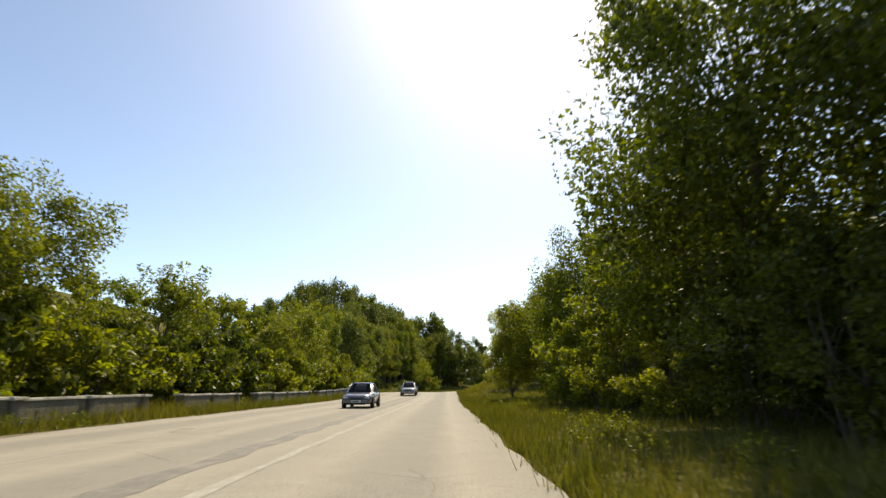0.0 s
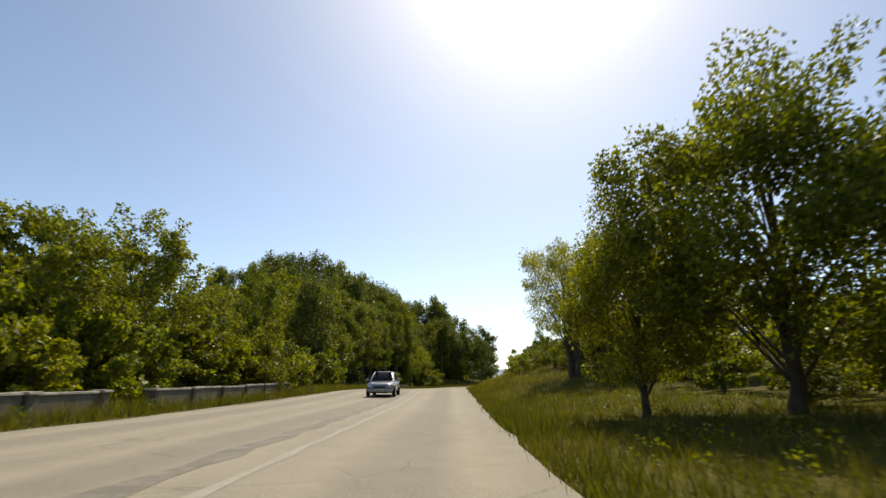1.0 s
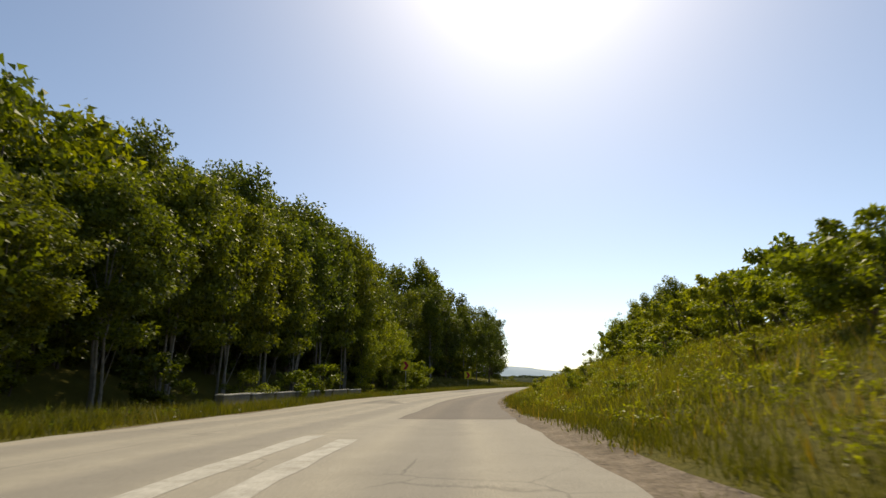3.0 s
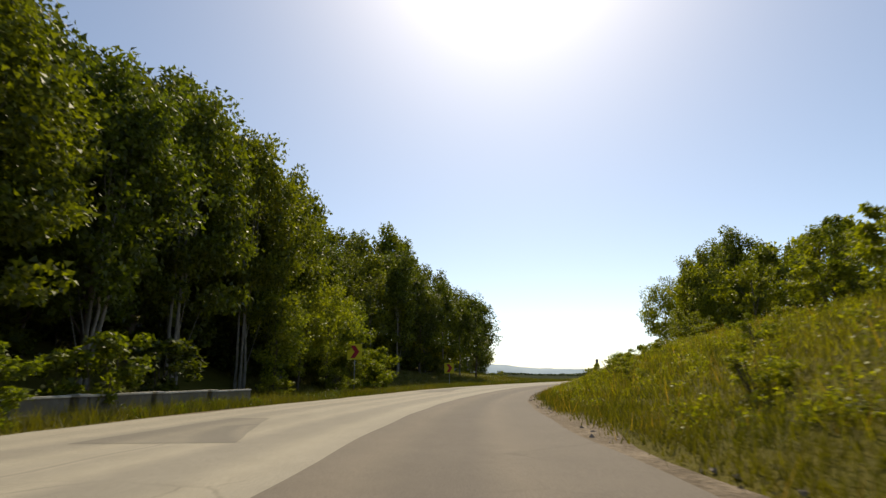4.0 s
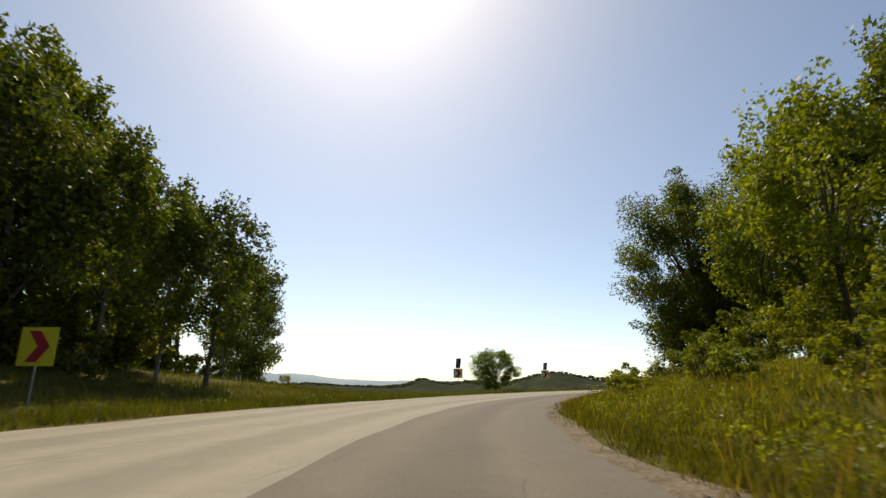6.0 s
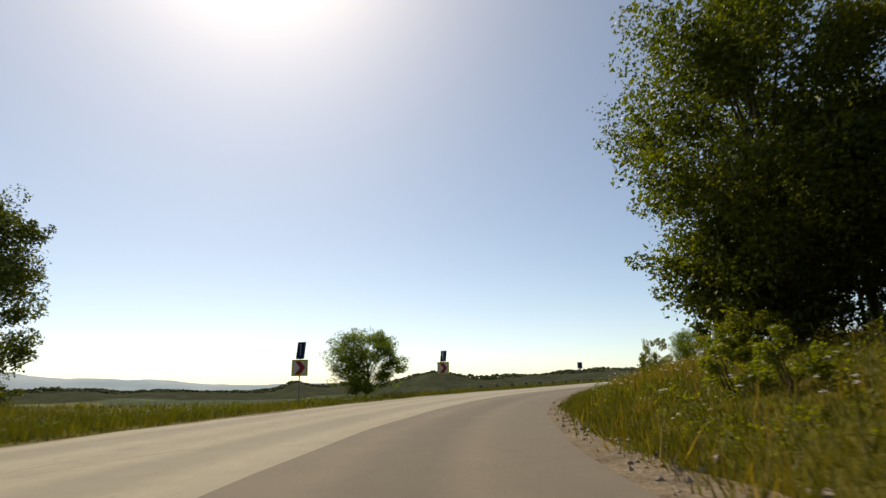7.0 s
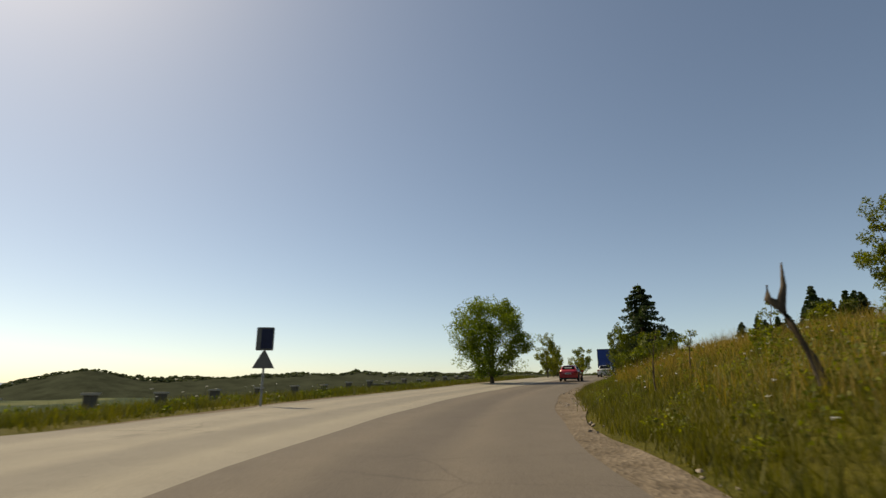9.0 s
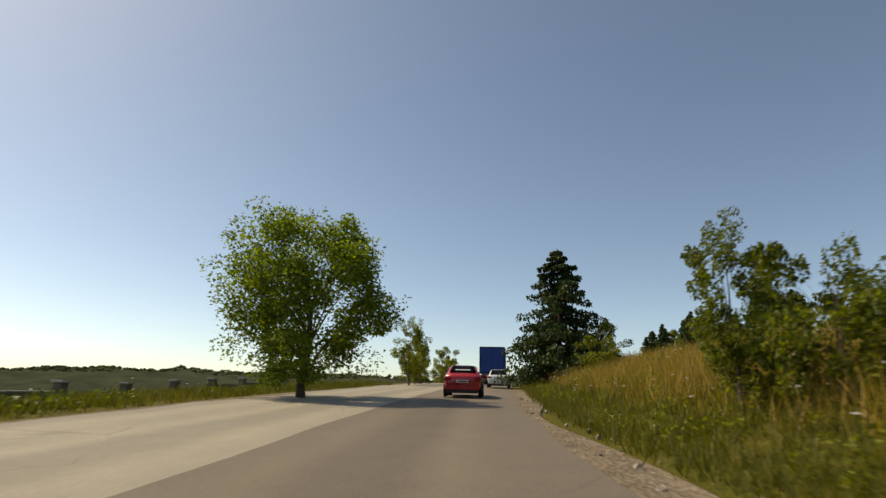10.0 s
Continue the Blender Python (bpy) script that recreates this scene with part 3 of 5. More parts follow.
# right of the first straight
plant((
    # the two darkbush copies in this row are added to darken the shaded verge
    ("darkwall", 15, 9.6, 1.0, 0.95), ("darkwall", 7, 12, 1.0, 1.0), ("oak", 22, 10.9, 0.95, 0.84), ("darkbush", 9, 6.9, 0.7, 0.9), ("darkbush", 12.5, 7.2, 0.65, 0.9), ("oak", 27.5, 11.5, 0.88, 0.86), ("oak", 34, 9.4, 0.76, 1.16), ("bush", 21, 7.2, 0.75, 1.0), ("bush", 16, 6.8, 0.6, 0.9),
    ("bush", 25.5, 6.8, 0.7, 1.0), ("bush", 31, 7.0, 0.75, 1.1), ("backbush", 10, 10, 0.8, 1.0), ("backbush", 15, 10.5, 0.8, 1.0), ("backbush", 19, 9, 0.8, 1.0), ("backbush", 24, 10.5, 0.8, 1.0), ("backbush", 29, 10, 0.8, 1.0), ("backbush", 17, 14, 1.1, 1.0), ("thicket", 12, 15, 1.0, 1.0), ("thicket", 22, 17, 1.0, 1.0), ("thicket", 30, 15, 0.9, 1.0),
    ("oak", 44.6, 8.9, 0.82, 0.96), ("oak", 46.8, 5.9, 0.45, 1.3), ("ash", 42, 19, 1.0, 1.0), ("thicket", 41, 17, 0.8, 0.8), ("thicket", 50, 19, 0.8, 0.8), ("thicket", 57, 18, 0.8, 0.8),
    ("willow", 73, 9.9, 0.84, 1.05), ("willow", 76, 15, 0.9, 1.0), ("sunbush", 80, 17, 0.9, 0.9), ("sunbush", 84, 15, 0.8, 0.8), ("sunbush", 88, 17, 0.8, 0.9), ("bush", 81, 11.6, 0.6, 0.7), ("darkbush", 77, 13.2, 0.9, 1.0), ("darkbush", 73, 15.5, 1.0, 1.0), ("ash", 72, 20, 0.85, 1.0), ("thicket", 64, 17, 0.7, 0.8), ("thicket", 70, 16, 0.7, 0.8), ("thicket", 79, 13.5, 0.65, 0.8), ("bush", 84, 10.5, 0.8, 0.9),
    ("bush", 95.5, 12, 0.9, 1.15), ("bush", 95, 14.6, 0.65, 1.2), ("bush", 91.5, 10.4, 0.7, 0.8), ("bush", 99.5, 12.2, 0.7, 0.9), ("shrub", 93, 8, 1.2, 0.8), ("shrub", 98, 8.6, 1.3, 0.9), ("shrub", 88, 7.4, 1.2, 0.8), ("shrub", 103, 9.2, 1.3, 1.0), ("bush", 106, 12, 0.8, 0.8), ("bush", 109, 13, 0.7, 0.8), ("bush", 88, 14, 0.7, 0.8), ("thicket", 84, 18, 0.8, 1.0), ("thicket", 92, 19, 0.7, 0.8),
))
# first three: dark bushes added in place of grass lying in deep shade
plant((("darkbush", 5.5, 8.6, 0.9, 1.0), ("darkbush", 9.5, 8.4, 0.85, 1.0), ("darkbush", 13.5, 8.8, 0.8, 1.0), ("sunbush", 28, 7.0, 0.9, 1.25), ("sunbush", 23.5, 7.0, 0.75, 1.1), ("sunbush", 41, 14, 0.9, 1.0), ("sunbush", 45, 16, 1.0, 1.1), ("sunbush", 49, 15.5, 0.9, 1.0),
       ("sunbush", 53, 14.5, 0.85, 0.9), ("sunbush", 57, 13.6, 0.8, 0.9), ("darkbush", 47, 11, 0.45, 0.7), ("darkbush", 43, 11.5, 0.5, 0.7), ("sunbush", 62, 14, 0.8, 0.9), ("sunbush", 68, 13, 0.7, 0.9)))
line_of(("thicket", "far"), 10, 90, 7, 24, 32, (0.8, 1.1))
# left of the first straight
plant((("oak", 20.2, -18.4, 0.84, 0.95), ("ash", 32, -16.5, 0.75, 0.9), ("ash", 53.5, -16.5, 0.7, 0.95), ("ash", 58.5, -16.5, 0.85, 0.95), ("ash", 67, -16.6, 0.65, 0.95), ("ash", 77.5, -17.3, 0.6, 1.5), ("ivy", 94.6, -17, 1.1, 1.08), ("ivy", 99, -17.4, 1.08, 1.06), ("bush", 71, -13.2, 1.1, 1.1), ("thicket", 100, -18, 1.1, 1.0)))
line_of(("backbush", "backbush", "sunbush", "underwood"), -12, 104, 2.4, -16.5, -14.6, (0.65, 1.0), (0.8, 1.15))
line_of(("thicket", "thicket", "underwood"), -10, 108, 3.0, -21, -18, (0.65, 0.9), (0.8, 1.05))
# the wood on the slope: tree height by distance along the road
WOOD_HEIGHT = [(-30, 6), (30, 6), (45, 7.2), (56, 8.3), (66, 8.5), (76, 8), (90, 5.5), (99, 8), (105, 9.8), (112, 14), (120, 15.8), (131, 18), (140, 20), (150, 21.5),
               (160, 23.5), (167, 20), (174, 16.5), (182, 16), (188, 16.3), (191, 17), (195, 19), (200, 17), (204, 16), (210, 14.5), (216, 11), (240, 9)]


RIDGE_HEIGHT = [(122, 11.5), (130, 13.5), (140, 18), (150, 23), (158, 24), (172, 27), (187, 26), (192, 23.5), (202, 24), (206, 27), (211, 30), (214, 27.5), (218, 25), (226, 20.5), (232, 17)]


def wood_row(s0, s1, gap, l, scatter, factor=1.0, table=WOOD_HEIGHT):
    s = s0
    while s < s1:
        kind, full = ("far", 12) if s < 124 else ("grove" if rng.uniform() < 0.5 else "broadgrove", 20)
        h = along(s, table) * factor * rng.uniform(0.88, 1.04)
        tall = rng.uniform(0.95, 1.1)
        stand(KINDS[kind], s, l + rng.uniform(-scatter, scatter), h / full / tall, tall, rng.uniform(0, 360))
        s += gap * rng.uniform(0.8, 1.2)


wood_row(-14, 213, 3.4, -25, 1.6)
wood_row(96, 160, 6.0, -32, 2.2, 0.95)
wood_row(162, 214, 4.4, -31, 2.0, 0.95)
wood_row(124, 229, 4.2, -45, 2.0, 1.0, RIDGE_HEIGHT)
line_of(("underwood", "thicket"), 170, 212, 3.0, -30, -26.5, (0.8, 1.0))
line_of(("underwood",), 112, 172, 3.0, -27, -22.5, (0.9, 1.2))
line_of(("thicket", "underwood"), 110, 166, 3.2, -37, -29, (0.95, 1.25))
# tall wood before the bend
plant((("dark", 106, -17, 0.6, 0.9), ("edge", 111, -17.5, 0.64, 0.95), ("edge", 117.5, -18, 0.8, 1.0), ("edge", 124, -18.5, 0.98, 1.0), ("edge", 130.5, -18.2, 1.0, 1.02), ("edge", 137, -18.2, 1.0, 1.05),
       ("edge", 144, -18.8, 1.0, 1.14), ("edge", 151, -19.5, 1.04, 1.26), ("edge", 158.5, -20, 1.06, 1.27), ("edge", 165.5, -21, 1.04, 1.24), ("underwood", 120, -16.4, 0.7, 0.8), ("bush", 129, -15.2, 0.7, 0.8), ("sunbush", 136, -14.8, 0.8, 0.8),
       ("underwood", 147, -16.6, 0.8, 0.8), ("backbush", 140, -14.2, 0.75, 1.0), ("sunbush", 175, -17.2, 0.9, 1.0), ("sunbush", 178.5, -18.2, 1.1, 1.1), ("sunbush", 158, -16.4, 0.6, 0.7), ("birch", 160, -18, 0.9, 1.0), ("birch", 164.5, -18.6, 1.0, 1.0), ("birch", 169, -18.6, 1.0, 1.1), ("birch", 173.5, -19.4, 0.95, 1.0), ("bush", 172, -18, 0.9, 0.9), ("bush", 168, -16.8, 0.7, 0.8)))
line_of(("backbush", "underwood"), 104, 116, 3.2, -22, -18.5, (0.6, 0.95))
line_of(("backbush", "underwood"), 160, 180, 3.2, -22, -18.5, (0.6, 0.95))
# grove outside the bend
for k in range(14):
    t = k / 14
    x, y = -13 + 28.5 * t, 176 + 76 * t
    stand_xy(KINDS["thicket"], x - 6 + rng.uniform(-1, 1), y + 2, rng.uniform(0.6, 0.8), 0.9, rng.uniform(0, 360))
    stand_xy(KINDS["underwood"], x - 3.5 + rng.uniform(-1, 1), y + rng.uniform(-2, 2), rng.uniform(0.7, 0.9), 0.8, rng.uniform(0, 360))
    stand_xy(KINDS["underwood"], x - 10 + rng.uniform(-1, 1), y + 5 + rng.uniform(-2, 2), rng.uniform(0.8, 1.0), 0.9, rng.uniform(0, 360))
    stand_xy(KINDS["backbush"], x - 1.5 + rng.uniform(-1, 1), y + rng.uniform(-2, 2), rng.uniform(0.5, 0.75), 0.9, rng.uniform(0, 360))
stand_xy(KINDS["endtree"], 17, 258.5, 0.88, 0.95, 30)
stand_xy(KINDS["endtree"], 18.2, 280, 1.33, 1.06, 115)
stand_xy(KINDS["bush"], 22, 251, 0.7, 0.8, 10)
# hedges in the fields beyond the bend
for k in range(22):
    s, l = 214 + 4.6 * k + rng.uniform(-3, 3), -rng.uniform(48, 130)
    stand(KINDS["thicket" if k % 3 else "backbush"], s, l, rng.uniform(0.5, 0.85), rng.uniform(0.6, 0.9), rng.uniform(0, 360))
line_of(("underwood",), 172, 204, 2.4, -27, -24, (0.6, 0.85), (0.8, 1.0))
plant((("underwood", 170, -19.5, 0.55, 0.8), ("underwood", 173.5, -20.5, 0.6, 0.8), ("underwood", 177, -21.5, 0.6, 0.85), ("underwood", 180.5, -23, 0.65, 0.85), ("bush", 175, -22.5, 0.7, 0.8), ("underwood", 184, -24, 0.6, 0.8)))
# right: the bank before and inside the bend
line_of(("shrub",), 100, 166, 4.2, 5.2, 9.5, (0.3, 0.65), (0.6, 1.0))
line_of(("shrub", "sunbush"), 100, 134, 3.0, 9.5, 14, (0.4, 0.7), (0.7, 1.0))
line_of(("shrub",), 136, 164, 4.5, 9, 13, (0.3, 0.5), (0.7, 1.0))
line_of(("shrub",), 176, 226, 4.5, 5.5, 10, (0.5, 0.9), (0.7, 1.0))
line_of(("shrub",), 236, 318, 5.5, 5.5, 13, (0.22, 0.42), (0.7, 1.1))
line_of(("backbush", "sunbush"), 112, 134, 3.0, 13.5, 17, (0.55, 0.85), (0.8, 1.1))
line_of(("thicket", "backbush"), 112, 132, 4.5, 18, 23, (0.6, 0.85))
plant((
    ("bush", 156, 12.5, 0.6, 0.8), ("bush", 141, 14.2, 0.65, 1.1), ("sunbush", 144, 16, 0.8, 1.1), ("sunbush", 139.5, 12.6, 0.45, 1.0), ("bush", 147, 16.5, 0.7, 1.0), ("edge", 202, 20.6, 0.98, 1.05), ("dark", 216, 26, 0.95, 1.05), ("edge", 193, 17.5, 0.78, 1.05), ("birch", 197, 12.5, 1.05, 1.0), ("bush", 189, 14, 1.0, 1.1), ("edge", 209, 17, 0.85, 1.05), ("birch", 190, 17, 1.1, 1.0), ("birch", 213, 14.5, 1.05, 1.1), ("far", 185, 22, 0.8, 1), ("dark", 196, 26, 0.8, 1),
    ("bush", 205, 15.5, 1.0, 1.0), ("bush", 211, 16, 1.0, 1.0), ("underwood", 201, 19, 0.9, 1.0), ("underwood", 208, 19, 0.9, 1.0), ("underwood", 214.5, 19.5, 0.9, 1.0), ("bush", 190, 11, 0.7, 0.9), ("bush", 198, 12, 0.8, 0.9), ("bush", 205, 11.5, 0.8, 0.9), ("bush", 212, 10.5, 0.7, 0.9), ("bush", 180, 11.5, 0.6, 0.8), ("bush", 186, 8.2, 0.5, 0.8),
    ("bendtree", 227.4, 11.5, 1.04, 0.9), ("darkbush", 231, 10.6, 1.0, 1.2), ("darkbush", 229.5, 11.2, 1.15, 1.5), ("darkbush", 226, 13.5, 1.2, 1.5), ("darkbush", 232.5, 12.6, 1.1, 1.3), ("bendtree", 222, 18.5, 0.95, 1.0), ("dark", 234, 17, 0.8, 1.0), ("bush", 224, 8.8, 0.6, 0.7), ("bush", 232, 10, 0.6, 0.7),
    ("bush", 252.2, 7.1, 0.52, 1.25), ("shrub", 251.5, 6.6, 0.6, 1.3), ("ash", 287, 17.0, 0.43, 1.0), ("darkbush", 283, 17.5, 0.5, 0.9), ("pine", 293, 21, 0.42, 1), ("pine", 283, 23, 0.5, 1.1),
    ("spruce", 327, 5.5, 0.98, 1.14), ("bush", 326, 8.5, 0.8, 1), ("bush", 319.5, 7.2, 0.6, 0.9), ("bush", 293.4, 5.5, 0.44, 1.35), ("ash", 294.4, 4.7, 0.21, 1.3), ("shrub", 295.2, 5.3, 0.6, 1.1), ("bush", 294, 7.4, 0.4, 0.9), ("shrub", 279, 9, 0.45, 1.1),
    ("walnut", 306.6, -6.9, 0.86, 0.9), ("ash", 331, -7.0, 0.46, 1.0), ("ash", 336, -7.4, 0.36, 1.0), ("ash", 341, -8, 0.34, 1.0), ("bush", 340, -7.5, 0.6, 1.0), ("bush", 350, -6.5, 0.7, 1.0), ("far", 365, 6, 0.6, 1.0), ("far", 372, -9, 0.5, 1),
))
stand_xy(KINDS["walnut"], 48.6, 240.2, 0.8, 0.72, 40)
line_of(("pine", "pine", "pine", "underwood"), 293, 380, 2.4, 24, 34, (0.48, 0.7))
line_of(("pine", "backbush"), 306, 372, 8, 16, 26, (0.35, 0.55))
for ob in KINDS.values():
    for o in (*ob.children_recursive, ob):
        bpy.data.objects.remove(o)


def dead_tree():
    """A leaning bare stem, broken off, with a side knot."""
    x, y, z, _ = spot(267.6, 5.6)
    root = new("dead_tree")
    root.location = (x, y, z - 0.1)
    pts = [(0, 0, 0), (-0.02, 0.12, 0.55), (-0.05, 0.34, 1.1), (-0.06, 0.46, 1.4), (-0.05, 0.36, 1.75), (-0.05, 0.34, 2.15)]
    v, f = joined([tube(pts, [0.085, 0.07, 0.06, 0.085, 0.045, 0.012], 8), tube([(-0.06, 0.44, 1.4), (-0.06, 0.62, 1.55), (-0.05, 0.6, 1.78)], [0.08, 0.07, 0.02], 6)])
    part_mesh("trunk", mesh_of("trunk", v, f, (BARK,), True), root)
    tagged(root, "leaning dead bare tree stem broken off at the top", "dead tree")


dead_tree()


def sapling(s, l, h, seed):
    """A thin half-bare young tree: a stem, bare twigs and a few leaves."""
    g = np.random.default_rng(seed)
    x, y, _, _ = spot(s, l)
    root = new("bare_sapling")
    root.location = (x, y, float(ground_z(x, y)[0]) - 0.05)
    stem = [Vector((0.1 * h * t * math.sin(4 * t + seed), 0.08 * h * t * math.cos(3 * t), h * t)) for t in np.linspace(0, 1, 7)]
    part_mesh("stem", mesh_of("stem", *tube(stem, [0.03, 0.026, 0.022, 0.018, 0.014, 0.009, 0.004], 6), (BARK,), True), root)
    tips = []
    for k in range(12):
        t = g.uniform(0.25, 0.95)
        i = min(int(t * 6), 5)
        st = stem[i].lerp(stem[i + 1], t * 6 - i)
        a, r = g.uniform(0, 6.28), h * 0.28 * (1.15 - t)
        end = st + Vector((r * math.cos(a), r * math.sin(a), r * 1.3))
        tips.append(end)
        v, f = tube([st, st.lerp(end, 0.55) + Vector((0, 0, -0.03)), end], [0.009, 0.006, 0.002], 4)
        part_mesh("twig", mesh_of("twig", v, f, (BARK,)), root)
    v, f = leaves(g, np.array([tuple(p) for p in tips]), np.full(len(tips), 0.14), 22, 0.07, simple=True)
    part_mesh("foliage", mesh_of("foliage", v, f, (LEAF,)), root, "sparse small leaves")
    tagged(root, "thin half-bare sapling with bare twigs on the bank", "sapling", "saplings on the bank")


for s, l, h, seed in ((275, 4.6, 1.9, 3), (277.5, 6.2, 1.5, 5), (283, 10.5, 1.7, 8), (262, 7.2, 1.3, 11), (247, 6.4, 1.4, 13)):
    sapling(s, l, h, seed)

# ---------------------------------------------------------------- distant hills
def ridge(az):
    """Height in degrees of the skyline at a bearing."""
    table = [(-40, 1.0), (0, 0.9), (8, 0.9), (14, 0.6), (16, 0.8), (18.4, 1.5), (20.5, 1.0), (25, 1.1), (28, 0.85), (29.5, 1.4), (31.5, 2.1), (33, 2.4), (34.5, 2.25), (36.5, 1.95), (39, 1.7), (42, 1.75), (46, 1.9), (50, 2.05), (54, 2.3), (60, 2.2), (64, 2.4), (70, 2.3), (80, 2.3), (120, 2.4)]
    el = np.interp(az, [r[0] for r in table], [r[1] for r in table])
    return el + 0.3 * (vnoise(az / 2.6, az * 0, 2) - 0.5)


def slope_z(az, d):
    k = np.clip((d - 420) / 260, 0, 1)
    k = k * k * (3 - 2 * k)
    top = 680 * np.tan(np.radians(ridge(az))) - 6
    return -16 + (top + 16) * k * (0.86 + 0.14 * vnoise(az / 1.9, d / 40, 12)) - 40 * np.clip((d - 700) / 200, 0, 1)


def hills():
    az, ds = np.arange(-40, 120, 0.5), np.concatenate([np.arange(400, 710, 14), [760, 850, 900]])
    a, d = np.meshgrid(az, ds)
    a, d = a.ravel(), d.ravel()
    verts = np.stack([60 + d * np.sin(np.radians(a)), 215 + d * np.cos(np.radians(a)), slope_z(a, d)], -1)
    n = len(az)
    i, j = np.meshgrid(np.arange(n - 1), np.arange(len(ds) - 1))
    o = (j * n + i).ravel()
    tagged(new("backdrop_hills", mesh_of("backdrop_hills", verts, np.stack([o, o + 1, o + n + 1, o + n], -1), (FOREST,), True)),
           "distant wooded hills beyond the valley", "hills", kind="structure")
    # the woods on them: one ragged crown for each tree
    g = np.random.default_rng(44)
    m = 3200
    a, d = g.uniform(-6, 96, m), 704 - 70 * g.uniform(0, 1, m) ** 1.4
    base = np.stack([60 + d * np.sin(np.radians(a)), 215 + d * np.cos(np.radians(a)), slope_z(a, d)], -1)
    r, h = g.uniform(1.4, 3.2, m), g.uniform(0.9, 2.7, m) * (1 + 0.8 * (vnoise(a / 3.0, a * 0, 5) > 0.72))
    shape = np.array([(0, 0.0), (1.0, 0.3), (0.95, 0.55), (0.5, 0.85), (0, 1.0)])
    sides = 6
    ring = [np.stack([base[:, 0], base[:, 1], base[:, 2] - 1], -1)[:, None]]
    for q, t in shape[1:4]:
        ang = g.uniform(0, 6.28, (m, 1)) + np.arange(sides) * 2 * math.pi / sides
        rad = r[:, None] * q * g.uniform(0.65, 1.25, (m, sides))
        ring.append(np.stack([base[:, :1] + rad * np.cos(ang), base[:, 1:2] + rad * np.sin(ang), base[:, 2:] + h[:, None] * t * g.uniform(0.85, 1.15, (m, sides))], -1))
    ring.append(np.stack([base[:, 0], base[:, 1], base[:, 2] + h], -1)[:, None])
    v = np.concatenate(ring, 1)
    per = v.shape[1]
    f = [(1 + k, 1 + (k + 1) % sides, 1 + w * sides + (k + 1) % sides, 1 + w * sides + k) for w in (1,) for k in range(sides)]
    f += [(1 + sides + k, 1 + sides + (k + 1) % sides, 1 + 2 * sides + (k + 1) % sides, 1 + 2 * sides + k) for k in range(sides)]
    f = np.array(f)
    cap = np.array([(1 + 2 * sides + k, 1 + 2 * sides + (k + 1) % sides, per - 1, per - 1) for k in range(sides)])
    quads = (np.arange(m)[:, None, None] * per + f).reshape(-1, 4)
    tris = (np.arange(m)[:, None, None] * per + cap[:, :3]).reshape(-1, 3)
    me = mesh_of("far_woods", v.reshape(-1, 3), [tuple(q) for q in quads] + [tuple(q) for q in tris], (FAR_TREE,), True)
    tagged(new("far_woods", me), "dark green woods on the distant hills", "woods", kind="stuff")


hills()


def far_hills():
    """A pale blue ridge on the horizon, three kilometres off."""
    m, nt, b = material("haze_painted_hills", 1.0, 0, 0.0)
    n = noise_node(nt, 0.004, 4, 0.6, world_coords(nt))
    # distance haze is put into the pale blue colour and a weak glow
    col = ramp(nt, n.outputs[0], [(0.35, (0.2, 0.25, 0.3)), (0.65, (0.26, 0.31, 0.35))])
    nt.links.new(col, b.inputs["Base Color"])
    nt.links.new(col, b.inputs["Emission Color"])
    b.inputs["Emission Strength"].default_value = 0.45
    table = [(-60, 1.2), (-30, 1.5), (-12, 1.9), (-7, 2.1), (-3.5, 1.9), (0, 1.45), (4.5, 1.25), (9, 1.15), (12, 0.8), (16, 0.6), (40, 0.7), (60, 1.0), (120, 1.1)]
    az = np.arange(-60, 120, 0.4)
    el = along(az, table) + 0.16 * (vnoise(az / 1.7, az * 0, 21) - 0.5) + 0.06 * (vnoise(az / 0.5, az * 0, 22) - 0.5)
    x, y = np.sin(np.radians(az)), np.cos(np.radians(az))
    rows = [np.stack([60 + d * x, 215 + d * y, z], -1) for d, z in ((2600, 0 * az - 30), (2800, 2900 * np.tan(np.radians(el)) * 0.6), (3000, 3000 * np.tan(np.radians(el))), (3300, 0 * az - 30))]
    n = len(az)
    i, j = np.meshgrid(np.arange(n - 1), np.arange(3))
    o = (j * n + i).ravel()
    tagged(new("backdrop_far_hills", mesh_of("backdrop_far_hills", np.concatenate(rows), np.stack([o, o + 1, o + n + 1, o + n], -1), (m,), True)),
           "hills on the far horizon with pale blue haze painted in", "hills", kind="structure")


far_hills()


# ---------------------------------------------------------------- road paint and repairs
def strip(name, s0, s1, l0, l1, mat, label, lift=0.034, wave=0.03):
    me = ribbon(name, s0, s1, lambda s: l0(s) + wave * math.sin(s * 1.7), lambda s: l1(s) + wave * math.sin(s * 2.3), lift, mat, 1.0, 2)
    return tagged(new(name, me), label, "road marking", kind="structure")


mid = lambda off: (lambda s: along(s, MIDDLE) + off)
strip("centre_line", -40, 84, mid(-0.06), mid(0.1), PAINT_FAINT, "worn white centre line on the asphalt")
strip("tar_seam", -40, 76, mid(-1.15), mid(-0.72), SEAM, "dark tar seam along the old asphalt", wave=0.09)
strip("white_stripe", 87, 104, mid(-1.15), mid(-0.7), PAINT, "broad worn white stripe on the road")
strip("white_stripe", 86.5, 103, mid(-0.15), mid(0.28), PAINT, "broad worn white stripe on the road")
strip("white_bar", 83.2, 84.8, mid(-1.4), mid(0.1), PAINT_FAINT, "worn white painted bar on the road", 0.038)
strip("patch_edge", 131, 138, lambda s: -7.6, lambda s: -4.2 - (s - 131) * 0.3, PATCH, "darker asphalt repair patch")
